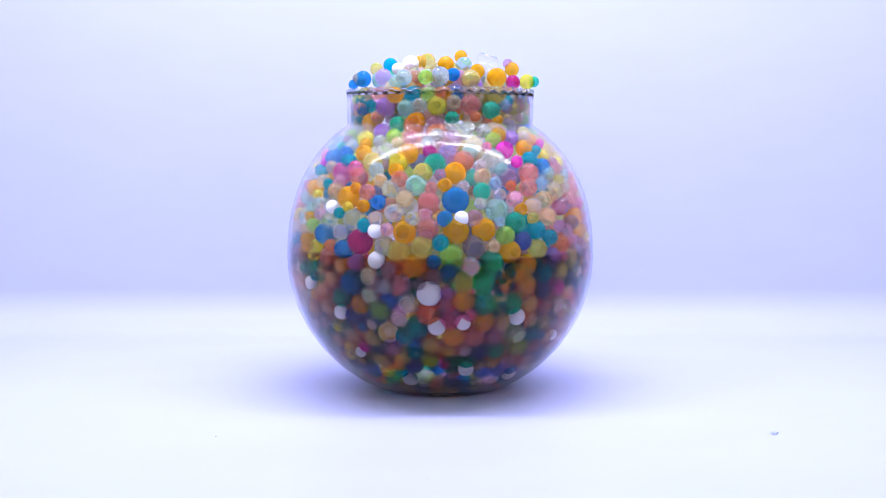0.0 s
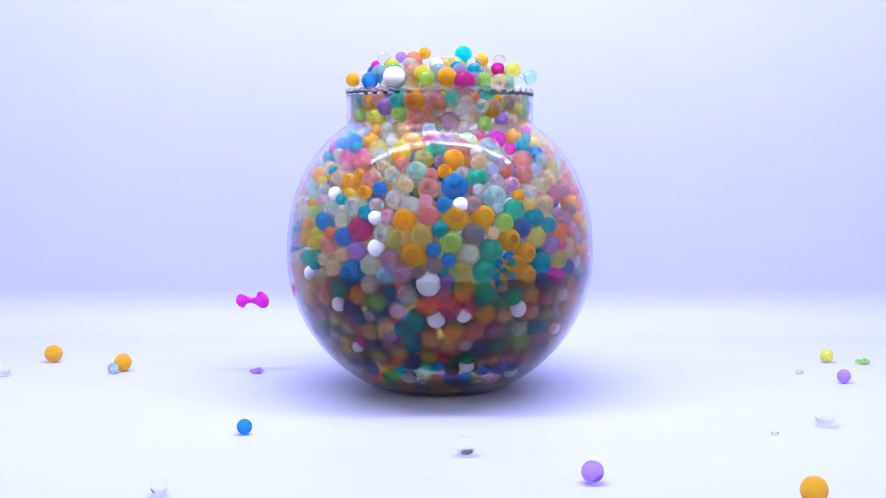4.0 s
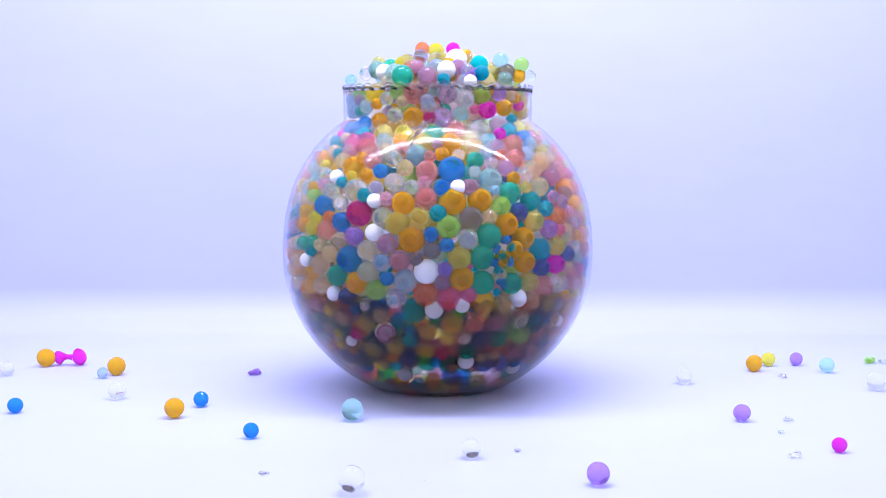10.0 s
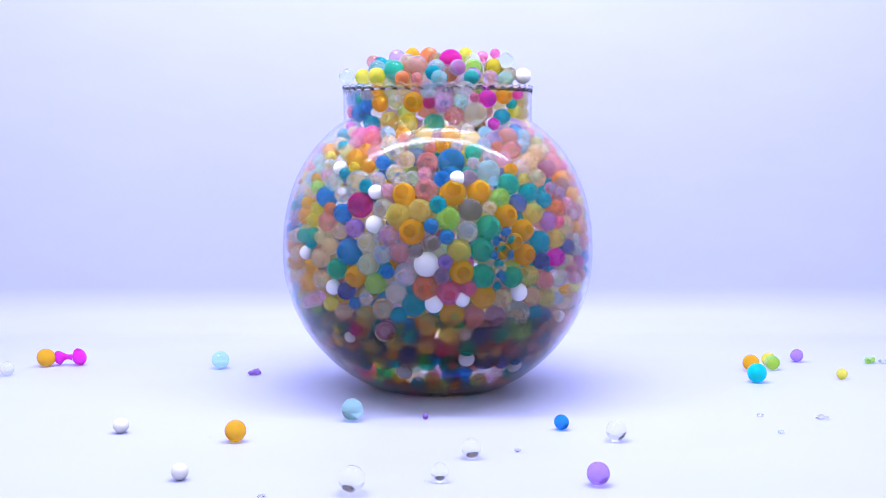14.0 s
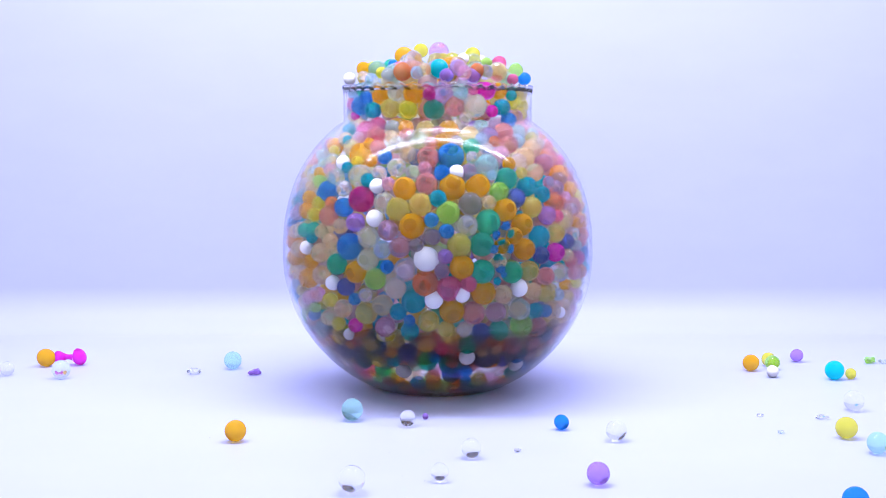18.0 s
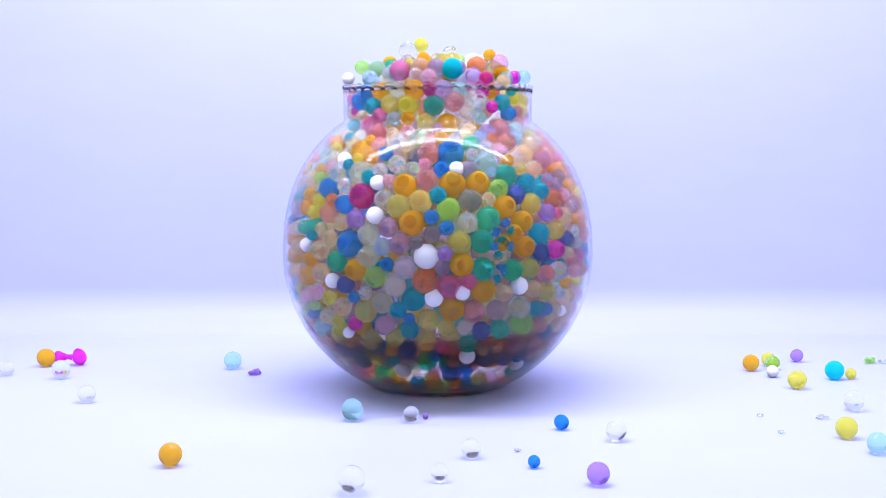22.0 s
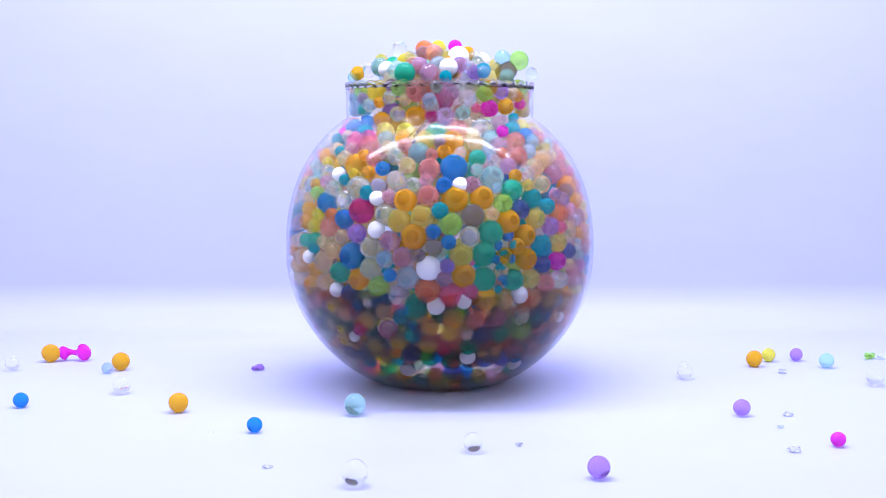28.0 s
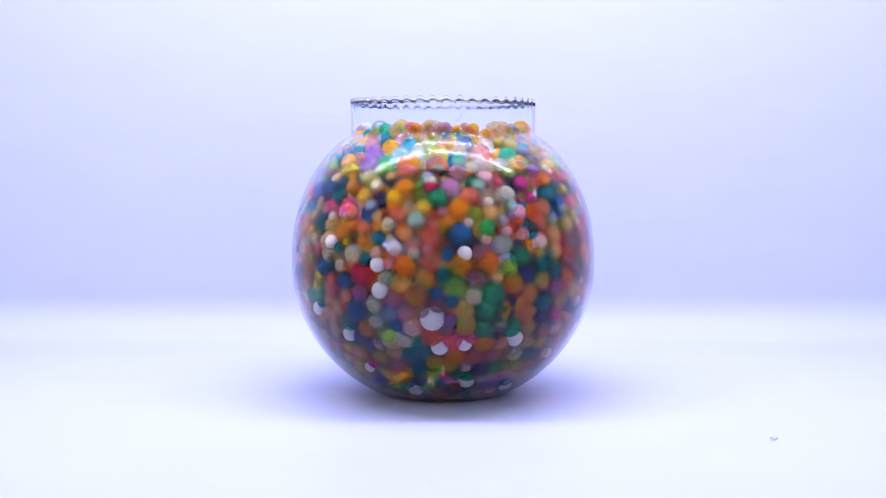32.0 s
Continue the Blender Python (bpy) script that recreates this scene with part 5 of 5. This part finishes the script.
def burst_bead():
    """The bent magenta bead with its pinched waist."""
    n = 22
    path, radii = [], []
    for k in range(n):
        q = k / (n - 1)
        path.append(Vector((-0.012 + 0.024 * q, 0.004 * math.sin(3 * q), 0.0052 + 0.0045 * q * q + 0.0012 * math.sin(6 * q))))
        bulge = 0.0040 * math.exp(-((q - 0.16) / 0.16) ** 2) + 0.0052 * math.exp(-((q - 0.84) / 0.20) ** 2) + 0.0018
        radii.append(bulge * min(1, math.sqrt(max(0.0, 1 - (2 * q - 1) ** 8)) + 0.05))
    ob = tube("burst_gel_bead", path, radii, GELS["M"])
    tagged(ob, "bent magenta gel bead pinched in the middle on the table", "gel bead", "burst gel scraps")
    x, y = -0.294, 0.070
    there, inside = pose(x, y, 0), pose(0, 0.02, 0.10)
    moving.append((ob, [(0, inside), (3.9, inside), (4.1, there), (TURN_T, there), (29.0, there), (29.07, inside), (32, inside)]))


burst_bead()


def strand():
    """A clear strand of glue that lies on the neck."""
    path, radii = [], []
    for k in range(40):
        q = k / 39
        z = Z_RIM + 0.002 - 0.040 * q
        u = float(np.interp(min(z, Z_RIM), LINE[11:, 1], ARC[11:]))
        rho, _ = on_wall(u, -0.0009)
        a = radians(4 - 13 * q + 5 * math.sin(4.5 * q))
        path.append(Vector((rho * math.sin(a), -rho * math.cos(a), z)))
        radii.append(0.0007 + 0.0003 * math.sin(9 * q))
    ob = tube("clear_strand", path, radii, GLASS, 8)
    tagged(ob, "thin clear wavy strand stuck on the bowl neck", "strand")
    turn = ((-12.6, 6), (0, 10), (3, 11), (6, 4), (9, 0), (13, 0), (25.2, 0))
    moving.append((ob, state_rows(lambda s: pose(0, 0, 0, 0, 0, between(turn, s)), [s for s, _ in turn])))


strand()
for x, y, r in ((-0.138, -0.159, 0.0005), (-0.007, -0.250, 0.0005), (-0.019, -0.241, 0.0003), (-0.028, -0.193, 0.0003)):
    speck_mesh = lump_mesh("dark_speck", GELS["S"], 3, 0.5)
    speck = new("dark_speck", speck_mesh)
    speck.scale = (r, r, r)
    speck.location = (x, y, 0.3 * r)
    tagged(speck, "tiny dark speck of dirt on the white table", "speck", "specks on the table")


def motions():
    for ob, rows in moving:
        rows = sorted(rows, key=lambda row: row[0])
        walk(ob, rows)


motions()
